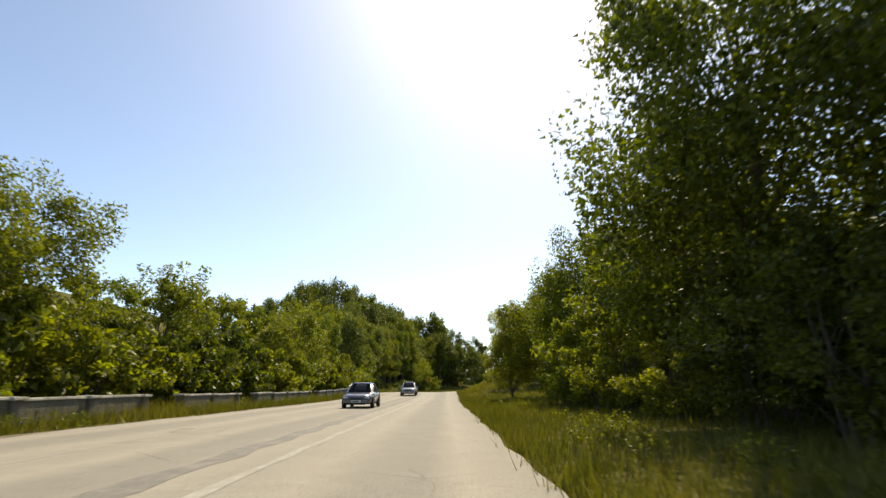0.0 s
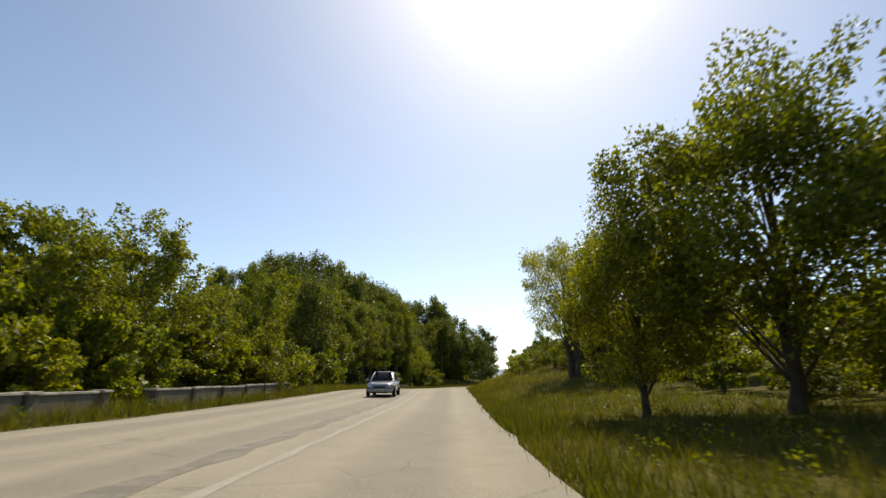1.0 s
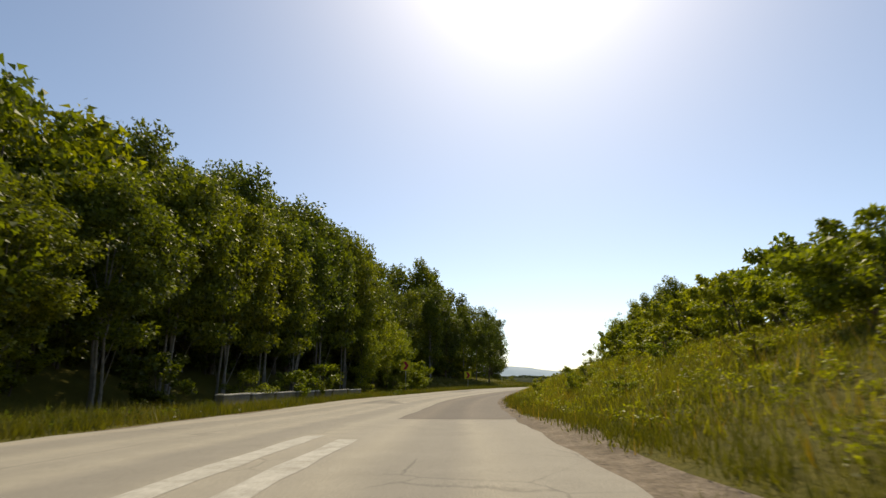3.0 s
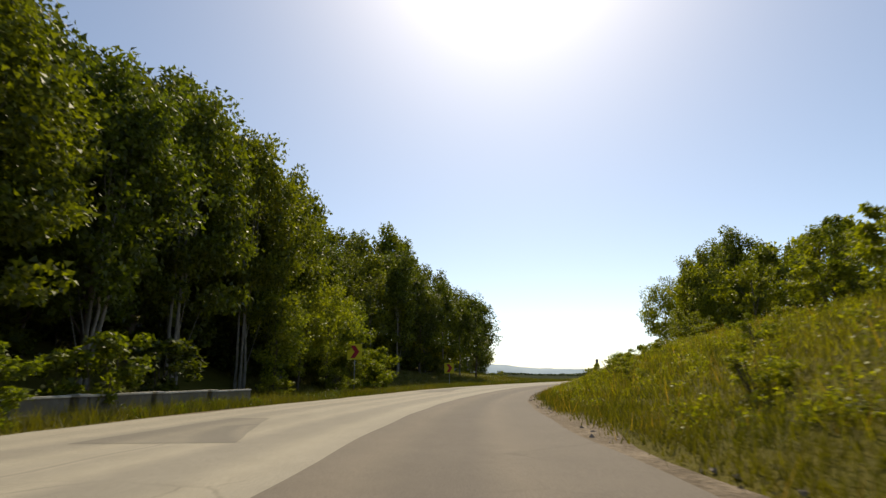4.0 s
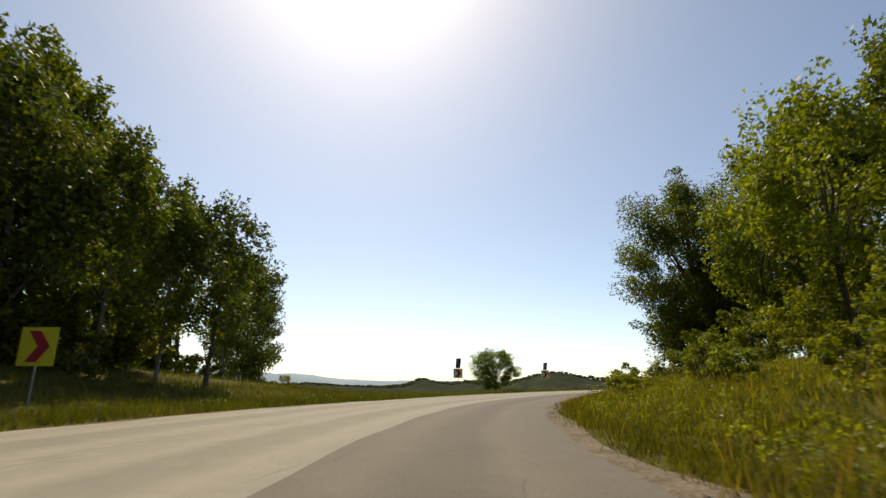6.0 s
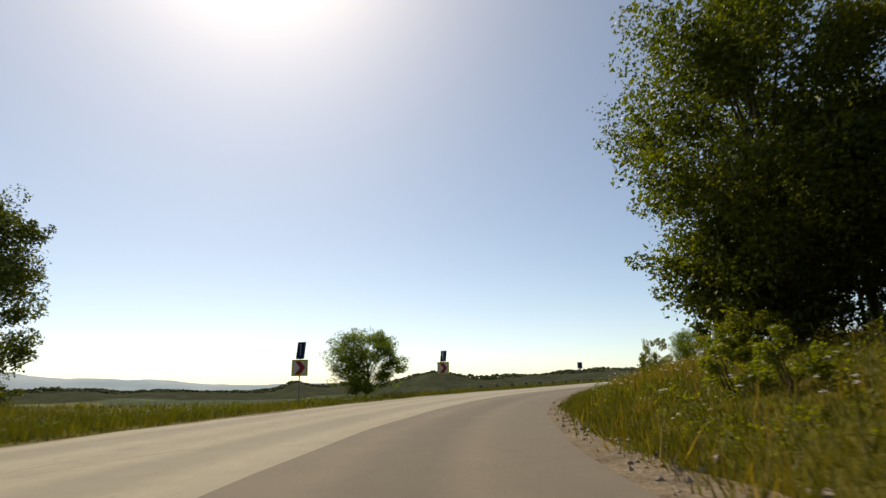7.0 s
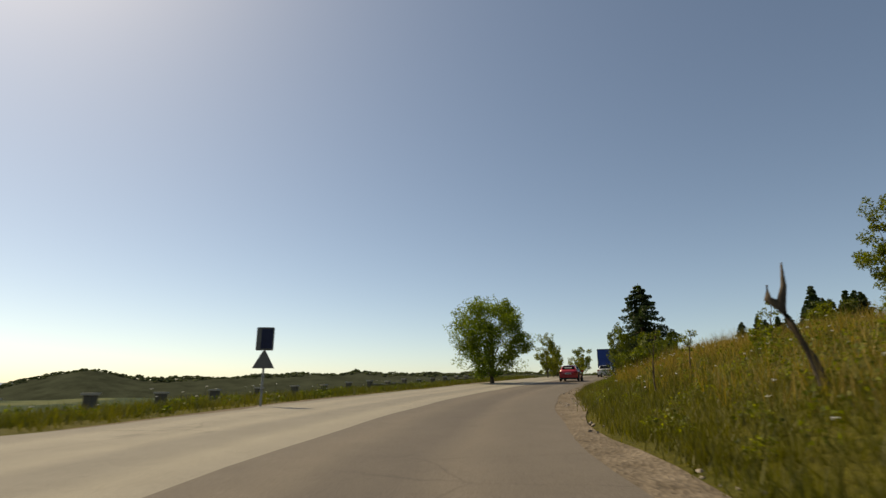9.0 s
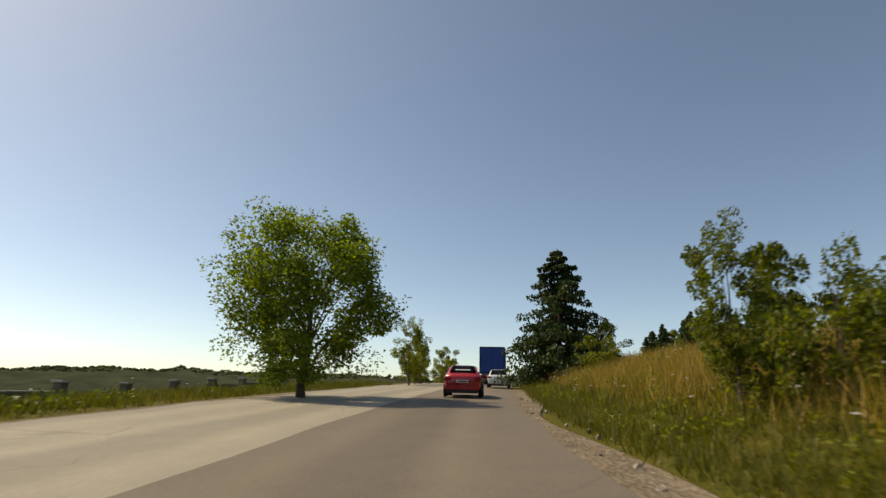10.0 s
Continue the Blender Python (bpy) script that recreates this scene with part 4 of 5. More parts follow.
strip("patch_edge", 168, 181, lambda s: -9.2, lambda s: -5.6 - (s - 168) * 0.2, PATCH, "darker asphalt repair patch")

strip("edge_mark", 251.8, 258.5, lambda s: along(s, RIGHT_EDGE) - 0.35, lambda s: along(s, RIGHT_EDGE) - 0.1, PAINT, "worn white edge mark on the road", 0.041)

# ---------------------------------------------------------------- parapets
# weathered tone, taken darker: shade on the wall faces is in the colour
CONCRETE = plain("weathered_shaded_concrete", (0.15, 0.135, 0.105), 0.9, vary=0.35, scale=2.5, bump=0.4)
# white caps and coping, taken lighter for the light on their tops
WHITEWASH = plain("whitewashed_concrete", (0.5, 0.47, 0.4), 0.85, vary=0.5, scale=2.0, bump=0.25)


def pillar(h, w=0.42):
    root = new("parapet_pillar")
    bm = bmesh.new()
    box(bm, 0, 0, h / 2 - 0.15, w, w, h + 0.3, 0.02)
    part("shaft", bm, CONCRETE, root)
    bm = bmesh.new()
    box(bm, 0, 0, h + 0.05, w + 0.16, w + 0.16, 0.1, 0.025)
    part("cap", bm, WHITEWASH, root, "whitewashed concrete cap")
    return tagged(root, "weathered concrete parapet pillar with a white cap", "pillar", "parapet pillars")


def beam(length):
    root = new("parapet_beam")
    bm = bmesh.new()
    box(bm, 0, 0, 0.55, 0.2, length, 0.5, 0.02)
    part("panel", bm, CONCRETE, root)
    bm = bmesh.new()
    box(bm, 0, 0, 0.845, 0.28, length, 0.09, 0.02)
    part("coping", bm, WHITEWASH, root, "whitewashed concrete coping")
    bm = bmesh.new()
    box(bm, 0, 0, 0.12, 0.3, length, 0.4, 0.02)
    part("footing", bm, CONCRETE, root)
    return tagged(root, "low weathered concrete parapet wall with pale coping", "parapet wall", "parapet walls")


first_pillar, first_beam = pillar(0.8), beam(2.95)
for a, b, l, step, walls in ((-8, 74, -12.4, 3.4, True), (122.5, 152, -13.9, 4.1, True), (262, 330, -13.6, 3.1, False)):
    for k in range(int((b - a) / step)):
        s = a + k * step
        x, y, z, h = spot(s, l)
        z = float(ground_z(x, y)[0])
        m = copy_thing(first_pillar, pose(x, y, z, 0, 0, h + rng.uniform(-3, 3)))
        if not walls:
            m.scale = (0.75, 0.75, rng.uniform(0.8, 1.0))
        if rng.uniform() < (0.9 if walls else 0.3):
            x2, y2, z2, h2 = spot(s + step / 2, l)
            m = copy_thing(first_beam, pose(x2, y2, float(ground_z(x2, y2)[0]), 0, 0, h2))
            m.scale = (1, (step - 0.45) / 2.95, rng.uniform(0.96, 1.04) * (1 if walls else 0.6))
for ob in (first_pillar, first_beam):
    for o in (*ob.children_recursive, ob):
        bpy.data.objects.remove(o)

# ---------------------------------------------------------------- signs
STEEL = plain("galvanised_steel", (0.3, 0.31, 0.31), 0.5, 0.7, vary=0.2, scale=4)
SIGN_BACK = plain("sign_back_grey", (0.16, 0.17, 0.165), 0.6, 0.3, vary=0.2, scale=3)
SOLAR = plain("solar_cells", (0.02, 0.028, 0.07), 0.25, 0.0, 0.6, vary=0.3, scale=8)
SIGN_YELLOW = plain("sign_yellow", (0.72, 0.62, 0.04), 0.5, vary=0.12, scale=3)
SIGN_RED = plain("sign_red", (0.42, 0.035, 0.05), 0.5, vary=0.15, scale=3)
SIGN_WHITE = plain("sign_white", (0.74, 0.72, 0.64), 0.5, vary=0.12, scale=3)


def prism(outline, y0, y1):
    """A flat plate in the x-z plane from y0 to y1."""
    bm = bmesh.new()
    front = [bm.verts.new((x, y0, z)) for x, z in outline]
    back = [bm.verts.new((x, y1, z)) for x, z in outline]
    bm.faces.new(front)
    bm.faces.new(back[::-1])
    n = len(outline)
    for k in range(n):
        bm.faces.new((front[k], front[(k + 1) % n], back[(k + 1) % n], back[k]))
    bmesh.ops.recalc_face_normals(bm, faces=bm.faces)
    return bm


def square(cx, cz, w, h):
    return [(cx - w / 2, cz - h / 2), (cx + w / 2, cz - h / 2), (cx + w / 2, cz + h / 2), (cx - w / 2, cz + h / 2)]


def post_of(root, h):
    v, f = tube([(0, 0.07, -0.4), (0, 0.07, h * 0.5), (0, 0.07, h)], [0.04, 0.04, 0.04], 10)
    part_mesh("post", mesh_of("post", v, f, (STEEL,), True), root)


def chevron_sign(s, l, low, size, turn, solar=0.0):
    """A square chevron board on a post; with a solar panel over it where solar gives its height."""
    x, y, z, h = spot(s, l)
    root = new("chevron_sign")
    root.matrix_basis = pose(x, y, float(ground_z(x, y)[0]), 0, 0, h + turn)
    rise = z - float(ground_z(x, y)[0])
    c = low + size / 2 + rise
    post_of(root, c + size / 2 + (solar * 0.9 if solar else 0))
    board = part("board", prism(square(0, c, size, size), 0.0, 0.03), SIGN_YELLOW, root, "yellow board with a folded rim")
    if solar:
        part("panel", prism(square(0, c, size * 0.8, size * 0.8), -0.008, -0.003), SIGN_WHITE, board)
    w = size * 0.4
    arrow = [(-w * 0.72, c - w), (w * 0.1, c - w), (w * 0.85, c), (w * 0.1, c + w), (-w * 0.72, c + w), (w * 0.02, c)]
    part("chevron", prism(arrow, -0.016, -0.011), SIGN_RED, board, "dark red chevron")
    if solar:
        bm = bmesh.new()
        box(bm, 0.02, 0.1, c + size / 2 + solar / 2 + 0.04, size * 0.6, 0.05, solar, 0.01, Euler((radians(-8), 0, radians(-24))).to_matrix().to_4x4())
        part("solar_panel", bm, SOLAR, root, "dark blue solar panel")
    tagged(root, "yellow red-chevron board on a post " + ("under a solar panel" if solar else "before the trees"), "road sign", "chevron signs")


chevron_sign(169, -15.6, 3.1, 1.5, 4)
chevron_sign(194.4, -17.6, 1.75, 1.5, 6)
chevron_sign(237.2, -16.1, 1.95, 1.12, 22, 1.2)
chevron_sign(250.6, -11.2, 1.68, 1.1, 12, 1.0)


def warning_sign():
    """The grey back of a triangular sign with a large square box over it."""
    x, y, z, h = spot(276.4, -8.6)
    g = float(ground_z(x, y)[0])
    root = new("warning_sign")
    root.matrix_basis = pose(x, y, g, 0, 0, h + 14)
    e = z - g + 0.16
    post_of(root, 2.42 + e)
    part("triangle", prism([(-0.4, 1.2 + e), (0.4, 1.2 + e), (0.05, 1.82 + e), (-0.05, 1.82 + e)], 0.0, 0.025), SIGN_BACK, root, "bare grey metal back")
    bm = bmesh.new()
    box(bm, 0, 0.0, 2.26 + e, 0.62, 0.12, 0.84, 0.02)
    cabinet = part("cabinet", bm, SIGN_BACK, root, "dark grey square box")
    bm = bmesh.new()
    box(bm, 0.08, -0.066, 2.26 + e, 0.42, 0.012, 0.72, 0.004)
    part("cover", bm, SOLAR, cabinet)
    tagged(root, "back of a triangular road sign under a dark square box", "road sign")


warning_sign()

# ---------------------------------------------------------------- vehicles
def lacquer(name, c, rough=0.25, metal=0.0):
    m, nt, b = material(name, rough, metal, 0.5)
    tc = nt.nodes.new("ShaderNodeTexCoord").outputs["Object"]
    dust = noise_node(nt, 3.0, 4, 0.6, tc)
    nt.links.new(ramp(nt, dust.outputs[0], [(0.35, c), (0.8, tuple(0.85 * v + 0.03 for v in c))]), b.inputs["Base Color"])
    b.inputs["Coat Weight"].default_value = 0.6
    b.inputs["Coat Roughness"].default_value = 0.1
    return m


RED = lacquer("red_lacquer", (0.42, 0.01, 0.02))
WHITE = lacquer("white_lacquer", (0.6, 0.61, 0.62))
SILVER = lacquer("silver_lacquer", (0.2, 0.205, 0.22), 0.26, 0.5)
ANTHRACITE = lacquer("dark_blue_grey_lacquer", (0.07, 0.075, 0.1))
BLUE = plain("blue_tarpaulin", (0.018, 0.06, 0.26), 0.55, vary=0.2, scale=1.2, bump=0.1)
BLUE_DARK = plain("dark_blue_paint", (0.015, 0.03, 0.1), 0.45, vary=0.2, scale=2)
RUBBER = plain("rubber", (0.02, 0.02, 0.02), 0.9, vary=0.3)
RIM = plain("rim_metal", (0.4, 0.4, 0.41), 0.35, 0.8, vary=0.2)
BLACK = plain("black_plastic", (0.025, 0.025, 0.027), 0.6, vary=0.3)
TAIL = plain("tail_lamp_red", (0.28, 0.008, 0.012), 0.2, 0, 0.6, vary=0.2)
LAMP = plain("headlamp_glass", (0.7, 0.72, 0.75), 0.12, 0, 0.7, vary=0.1)
PLATE = plain("plate_white", (0.7, 0.7, 0.68), 0.5, vary=0.05)
BAR = plain("plate_dark_bar", (0.08, 0.08, 0.09), 0.6, vary=0.1)
PANE = material("car_glass", 0.05, 0, 0.4)[0]
PANE.node_tree.nodes["Principled BSDF"].inputs["Base Color"].default_value = (0.012, 0.014, 0.016, 1)


def loft(rows, close=True):
    """A skin over cross-sections, each a list of (x, z) on the right half, mirrored; rows are (y, section)."""
    bm = bmesh.new()
    rings = []
    for y, half in rows:
        ring = [bm.verts.new((x, y, z)) for x, z in half] + [bm.verts.new((-x, y, z)) for x, z in half[::-1]]
        rings.append(ring)
    n = len(rings[0])
    for a, b in zip(rings, rings[1:]):
        for k in range(n):
            bm.faces.new((a[k], a[(k + 1) % n], b[(k + 1) % n], b[k]))
    if close:
        bm.faces.new(rings[0])
        bm.faces.new(rings[-1][::-1])
    bmesh.ops.recalc_face_normals(bm, faces=bm.faces)
    return bm


def wheel(parent, x, y, r, w):
    side = 1 if x > 0 else -1
    bm = bmesh.new()
    prof = [(r * 0.62, -w / 2), (r * 0.93, -w / 2), (r, -w * 0.3), (r, w * 0.3), (r * 0.93, w / 2), (r * 0.62, w / 2)]
    rings = [[bm.verts.new((x + o, y + q * math.cos(a), r + q * math.sin(a))) for q, o in prof] for a in np.linspace(0, 2 * math.pi, 24, endpoint=False)]
    for i in range(24):
        for k in range(5):
            bm.faces.new((rings[i][k], rings[i][k + 1], rings[(i + 1) % 24][k + 1], rings[(i + 1) % 24][k]))
    bmesh.ops.recalc_face_normals(bm, faces=bm.faces)
    hub = part("wheel", bm, RUBBER, parent, smooth=True)
    bm = bmesh.new()
    turn = Matrix.Translation((x + side * w * 0.36, y, r)) @ Euler((0, radians(90), 0)).to_matrix().to_4x4()
    bmesh.ops.create_cone(bm, cap_ends=True, segments=20, radius1=r * 0.66, radius2=r * 0.66, depth=w * 0.2, matrix=turn)
    for k in range(5):
        a = k * 2 * math.pi / 5
        box(bm, x + side * w * 0.47, y + r * 0.36 * math.cos(a), r + r * 0.36 * math.sin(a), w * 0.06, r * 0.13, r * 0.5, 0, Euler((a + math.pi / 2, 0, 0)).to_matrix().to_4x4())
    part("rim", bm, RIM, hub, "grey metal rim")
    return hub


def car(name, label, paint, length, width, height, hatch, plate=True):
    """A car that faces +y, its base at the middle on the ground."""
    root = new(name)
    L, W, H = length / 2, width / 2, height
    belt, sill, hood = H * 0.62, 0.22, H * 0.56
    back_top = belt * 1.1 if hatch else belt * 1.03

    def sec(w, z0, z1, crown=0.02):
        return [(w * 0.84, z0), (w * 0.94, z0 + 0.1), (w * 0.975, z0 + (z1 - z0) * 0.45), (w, z1 - 0.15), (w * 0.95, z1 - 0.02), (w * 0.55, z1 + crown)]

    rows = [(-L, sec(W * 0.84, 0.36, belt * 0.9)), (-L + 0.1, sec(W * 0.93, 0.27, back_top * 0.985)), (-L + 0.45, sec(W * 0.985, sill, back_top)), (-L + 1.2, sec(W, sill, belt)),
            (0.1, sec(W, sill, belt * 0.985)), (L * 0.42, sec(W, sill, belt * 0.96)), (L * 0.62, sec(W * 0.99, sill, hood)), (L * 0.86, sec(W * 0.95, 0.24, hood * 0.93)), (L - 0.08, sec(W * 0.88, 0.26, hood * 0.82)), (L, sec(W * 0.8, 0.34, hood * 0.68))]
    bm = loft(rows)
    bmesh.ops.bevel(bm, geom=[e for e in bm.edges if e.calc_face_angle(0) > 0.5], offset=0.025, segments=2, affect="EDGES")
    body = part("body", bm, paint, root, smooth=True)
    # cabin: an arched roof over sides that lean in
    yb0, yb1 = (-L + 0.12, L * 0.5) if hatch else (-L + 0.62, L * 0.47)
    yr0, yr1 = (-L + 0.78, L * 0.1) if hatch else (-L + 1.35, L * 0.08)
    wb, wr, zb = W * 0.93, W * (0.62 if hatch else 0.68), belt - 0.06
    zb0 = zb + (0.1 if hatch else 0.04)
    prof = spline([(yb0, zb0), ((yb0 + yr0) / 2, zb0 + (H - zb0) * 0.58), (yr0, H - 0.07), ((yr0 + yr1) / 2, H), (yr1, H - 0.045), ((yb1 + yr1) / 2, zb + (H - zb) * 0.55), (yb1, zb)], np.linspace(0, 6, 31))

    def roof(y):
        return float(np.interp(y, prof[:, 0], prof[:, 1]))

    def wide(z):
        return wb + (wr - wb) * min(max((z - zb) / (H - zb), 0), 1)

    rows = []
    for y, z in prof:
        e = max(z - 0.07, zb)
        rows.append((y, [(wb, zb - 0.03), (wide(zb + (e - zb) * 0.5), zb + (e - zb) * 0.5), (wide(e), e), (wide(e) * 0.93, max(z - 0.02, zb)), (wide(z) * 0.55, max(z, zb) + 0.008)]))
    part("roof", loft(rows), paint, root, smooth=True)

    def glass(name, y0, y1, text=""):
        """A curved pane across the cabin from y0 to y1."""
        ys = np.linspace(y0, y1, 7)
        bm = bmesh.new()
        grid = [[bm.verts.new((u * wide(roof(y)) * 0.84, y, roof(y) + 0.02 + 0.012 * (1 - u * u))) for u in (-1, -0.5, 0, 0.5, 1)] for y in ys]
        for a, b in zip(grid, grid[1:]):
            for k in range(4):
                bm.faces.new((a[k], a[k + 1], b[k + 1], b[k]))
        bmesh.ops.solidify(bm, geom=bm.faces[:], thickness=0.008)
        bmesh.ops.recalc_face_normals(bm, faces=bm.faces)
        return part(name, bm, PANE, root, text, True)

    back = glass("rear_window", yb0 + 0.1, yr0 - (0.1 if hatch else 0.04), "dark tinted rear window")
    if hatch:
        bm = bmesh.new()
        y = yb0 + 0.3 * (yr0 - yb0)
        box(bm, 0, y - 0.02, roof(y) + 0.06, W * 0.8, 0.008, 0.05, 0, Euler((radians(-38), 0, 0)).to_matrix().to_4x4())
        part("sticker", bm, PLATE, back, "pale strip of lettering")
    glass("windscreen", yr1 + 0.05, yb1 - 0.06)
    for i in (-1, 1):
        def side(y, u):
            z = zb + 0.07 + (max(roof(y) - 0.075, zb + 0.085) - zb - 0.07) * u
            return Vector((i * (wide(z) + 0.008), y, z))

        cut = yr1 - (yr1 - yr0) * 0.42
        for y0, y1 in ((yb0 + (0.26 if hatch else 0.3), cut - 0.022), (cut + 0.022, yb1 - 0.24)):
            bm = bmesh.new()
            cols = [(bm.verts.new(side(y, 0)), bm.verts.new(side(y, 0.5)), bm.verts.new(side(y, 1))) for y in np.linspace(y0, y1, 10)]
            for a, b in zip(cols, cols[1:]):
                bm.faces.new((a[0], b[0], b[1], a[1]))
                bm.faces.new((a[1], b[1], b[2], a[2]))
            bmesh.ops.solidify(bm, geom=bm.faces[:], thickness=0.006)
            bmesh.ops.recalc_face_normals(bm, faces=bm.faces)
            pane = part("side_window", bm, PANE, root)
            v, f = tube([side(y, 1.06) for y in np.linspace(y0 - 0.03, y1 + 0.03, 10)], [0.012] * 10, 5)
            part_mesh("trim", mesh_of("trim", v, f, (RIM,), True), pane, "bright window trim")
        for y in (cut, L * 0.46):
            v, f = tube([(i * W * 0.935, y, sill + 0.09), (i * W * 0.972, y, sill + (belt - sill) * 0.45), (i * W * 0.999, y, belt - 0.17), (i * W * 0.96, y, belt - 0.04)], [0.007] * 4, 5)
            part_mesh("door_gap", mesh_of("door_gap", v, f, (BLACK,)), body, "dark gap at the door's edge")
        bm = bmesh.new()
        box(bm, i * (W + 0.1), L * 0.34, belt + 0.06, 0.24, 0.12, 0.17, 0.04)
        part("mirror", bm, paint, root)
        for y in (-0.35, 0.62):
            bm = bmesh.new()
            box(bm, i * (W * 0.995), y, belt - 0.13, 0.06, 0.22, 0.045, 0.012)
            part("door_handle", bm, RIM, body, "bright door handle")
        bm = bmesh.new()
        box(bm, i * W * 0.74, -L + 0.065, belt * 0.84, W * 0.4, 0.16, 0.2 if not hatch else 0.24, 0.05)
        part("tail_lamp", bm, TAIL, root, "red tail lamp")
        bm = bmesh.new()
        box(bm, i * W * 0.66, L - 0.1, hood * 0.72, W * 0.36, 0.16, 0.15, 0.04)
        part("headlamp", bm, LAMP, root, "clear headlamp")
        for y in (-L + 0.78, L - 0.85):
            bm = bmesh.new()
            bmesh.ops.create_cone(bm, cap_ends=True, segments=24, radius1=0.37, radius2=0.37, depth=0.06, matrix=Matrix.Translation((i * (W - 0.022), y, 0.33)) @ Euler((0, radians(90), 0)).to_matrix().to_4x4())
            part("wheel_arch", bm, BLACK, root)
            wheel(root, i * (W - 0.07), y, 0.3, 0.19)
    bm = bmesh.new()
    box(bm, 0, -L + 0.03, 0.4, W * 1.74, 0.16, 0.3, 0.06)
    part("bumper", bm, paint, root)
    bm = bmesh.new()
    box(bm, 0, -L + 0.06, 0.22, W * 1.66, 0.16, 0.14, 0.03)
    part("diffuser", bm, BLACK, root, "black lower valance")
    bm = bmesh.new()
    box(bm, 0, L - 0.03, 0.42, W * 1.62, 0.14, 0.2, 0.04)
    part("front_bumper", bm, paint, root)
    bm = bmesh.new()
    box(bm, 0, L - 0.02, hood * 0.66, W * 0.8, 0.1, 0.11, 0.02)
    part("grille", bm, BLACK, root, "black grille")
    bm = bmesh.new()
    box(bm, 0, L - 0.02, 0.27, W * 1.2, 0.12, 0.1, 0.02)
    part("air_intake", bm, BLACK, root)
    for y, z in ((-L - 0.015 if hatch else -L - 0.015, belt * 0.74), (L + 0.045, 0.4)):
        bm = bmesh.new()
        box(bm, 0, y, z, 0.52, 0.03, 0.115, 0.005)
        p = part("number_plate", bm, PLATE, root)
        bm = bmesh.new()
        box(bm, 0.02, y + (-0.018 if y < 0 else 0.018), z, 0.4, 0.008, 0.06)
        part("bar", bm, BAR, p)
    if hatch:
        bm = bmesh.new()
        box(bm, 0, yr0 - 0.02, H - 0.075, W * 1.12, 0.22, 0.035, 0.015)
        part("spoiler", bm, paint, root)
    return tagged(root, label, "car")


def put_on_road(ob, s, l, turn):
    x, y, _, h = spot(s, l)
    ob.matrix_basis = pose(x, y, float(road_z(s)) + 0.032, 0, 0, h + turn)


put_on_road(car("hatchback_car", "red hatchback car with a dark rear window on the road", RED, 4.05, 1.74, 1.44, True), 311.5, -0.6, 1)
put_on_road(car("sedan_car", "white sedan car behind a blue truck", WHITE, 4.4, 1.72, 1.42, False), 329, 0.75, 0)
put_on_road(car("sedan_car", "silver sedan car in the opposite lane", SILVER, 4.7, 1.82, 1.6, False), 67.4, -4.4, 180)
put_on_road(car("sedan_car", "dark blue-grey car in the opposite lane", ANTHRACITE, 4.4, 1.74, 1.42, False), 32.6, -4.8, 180)


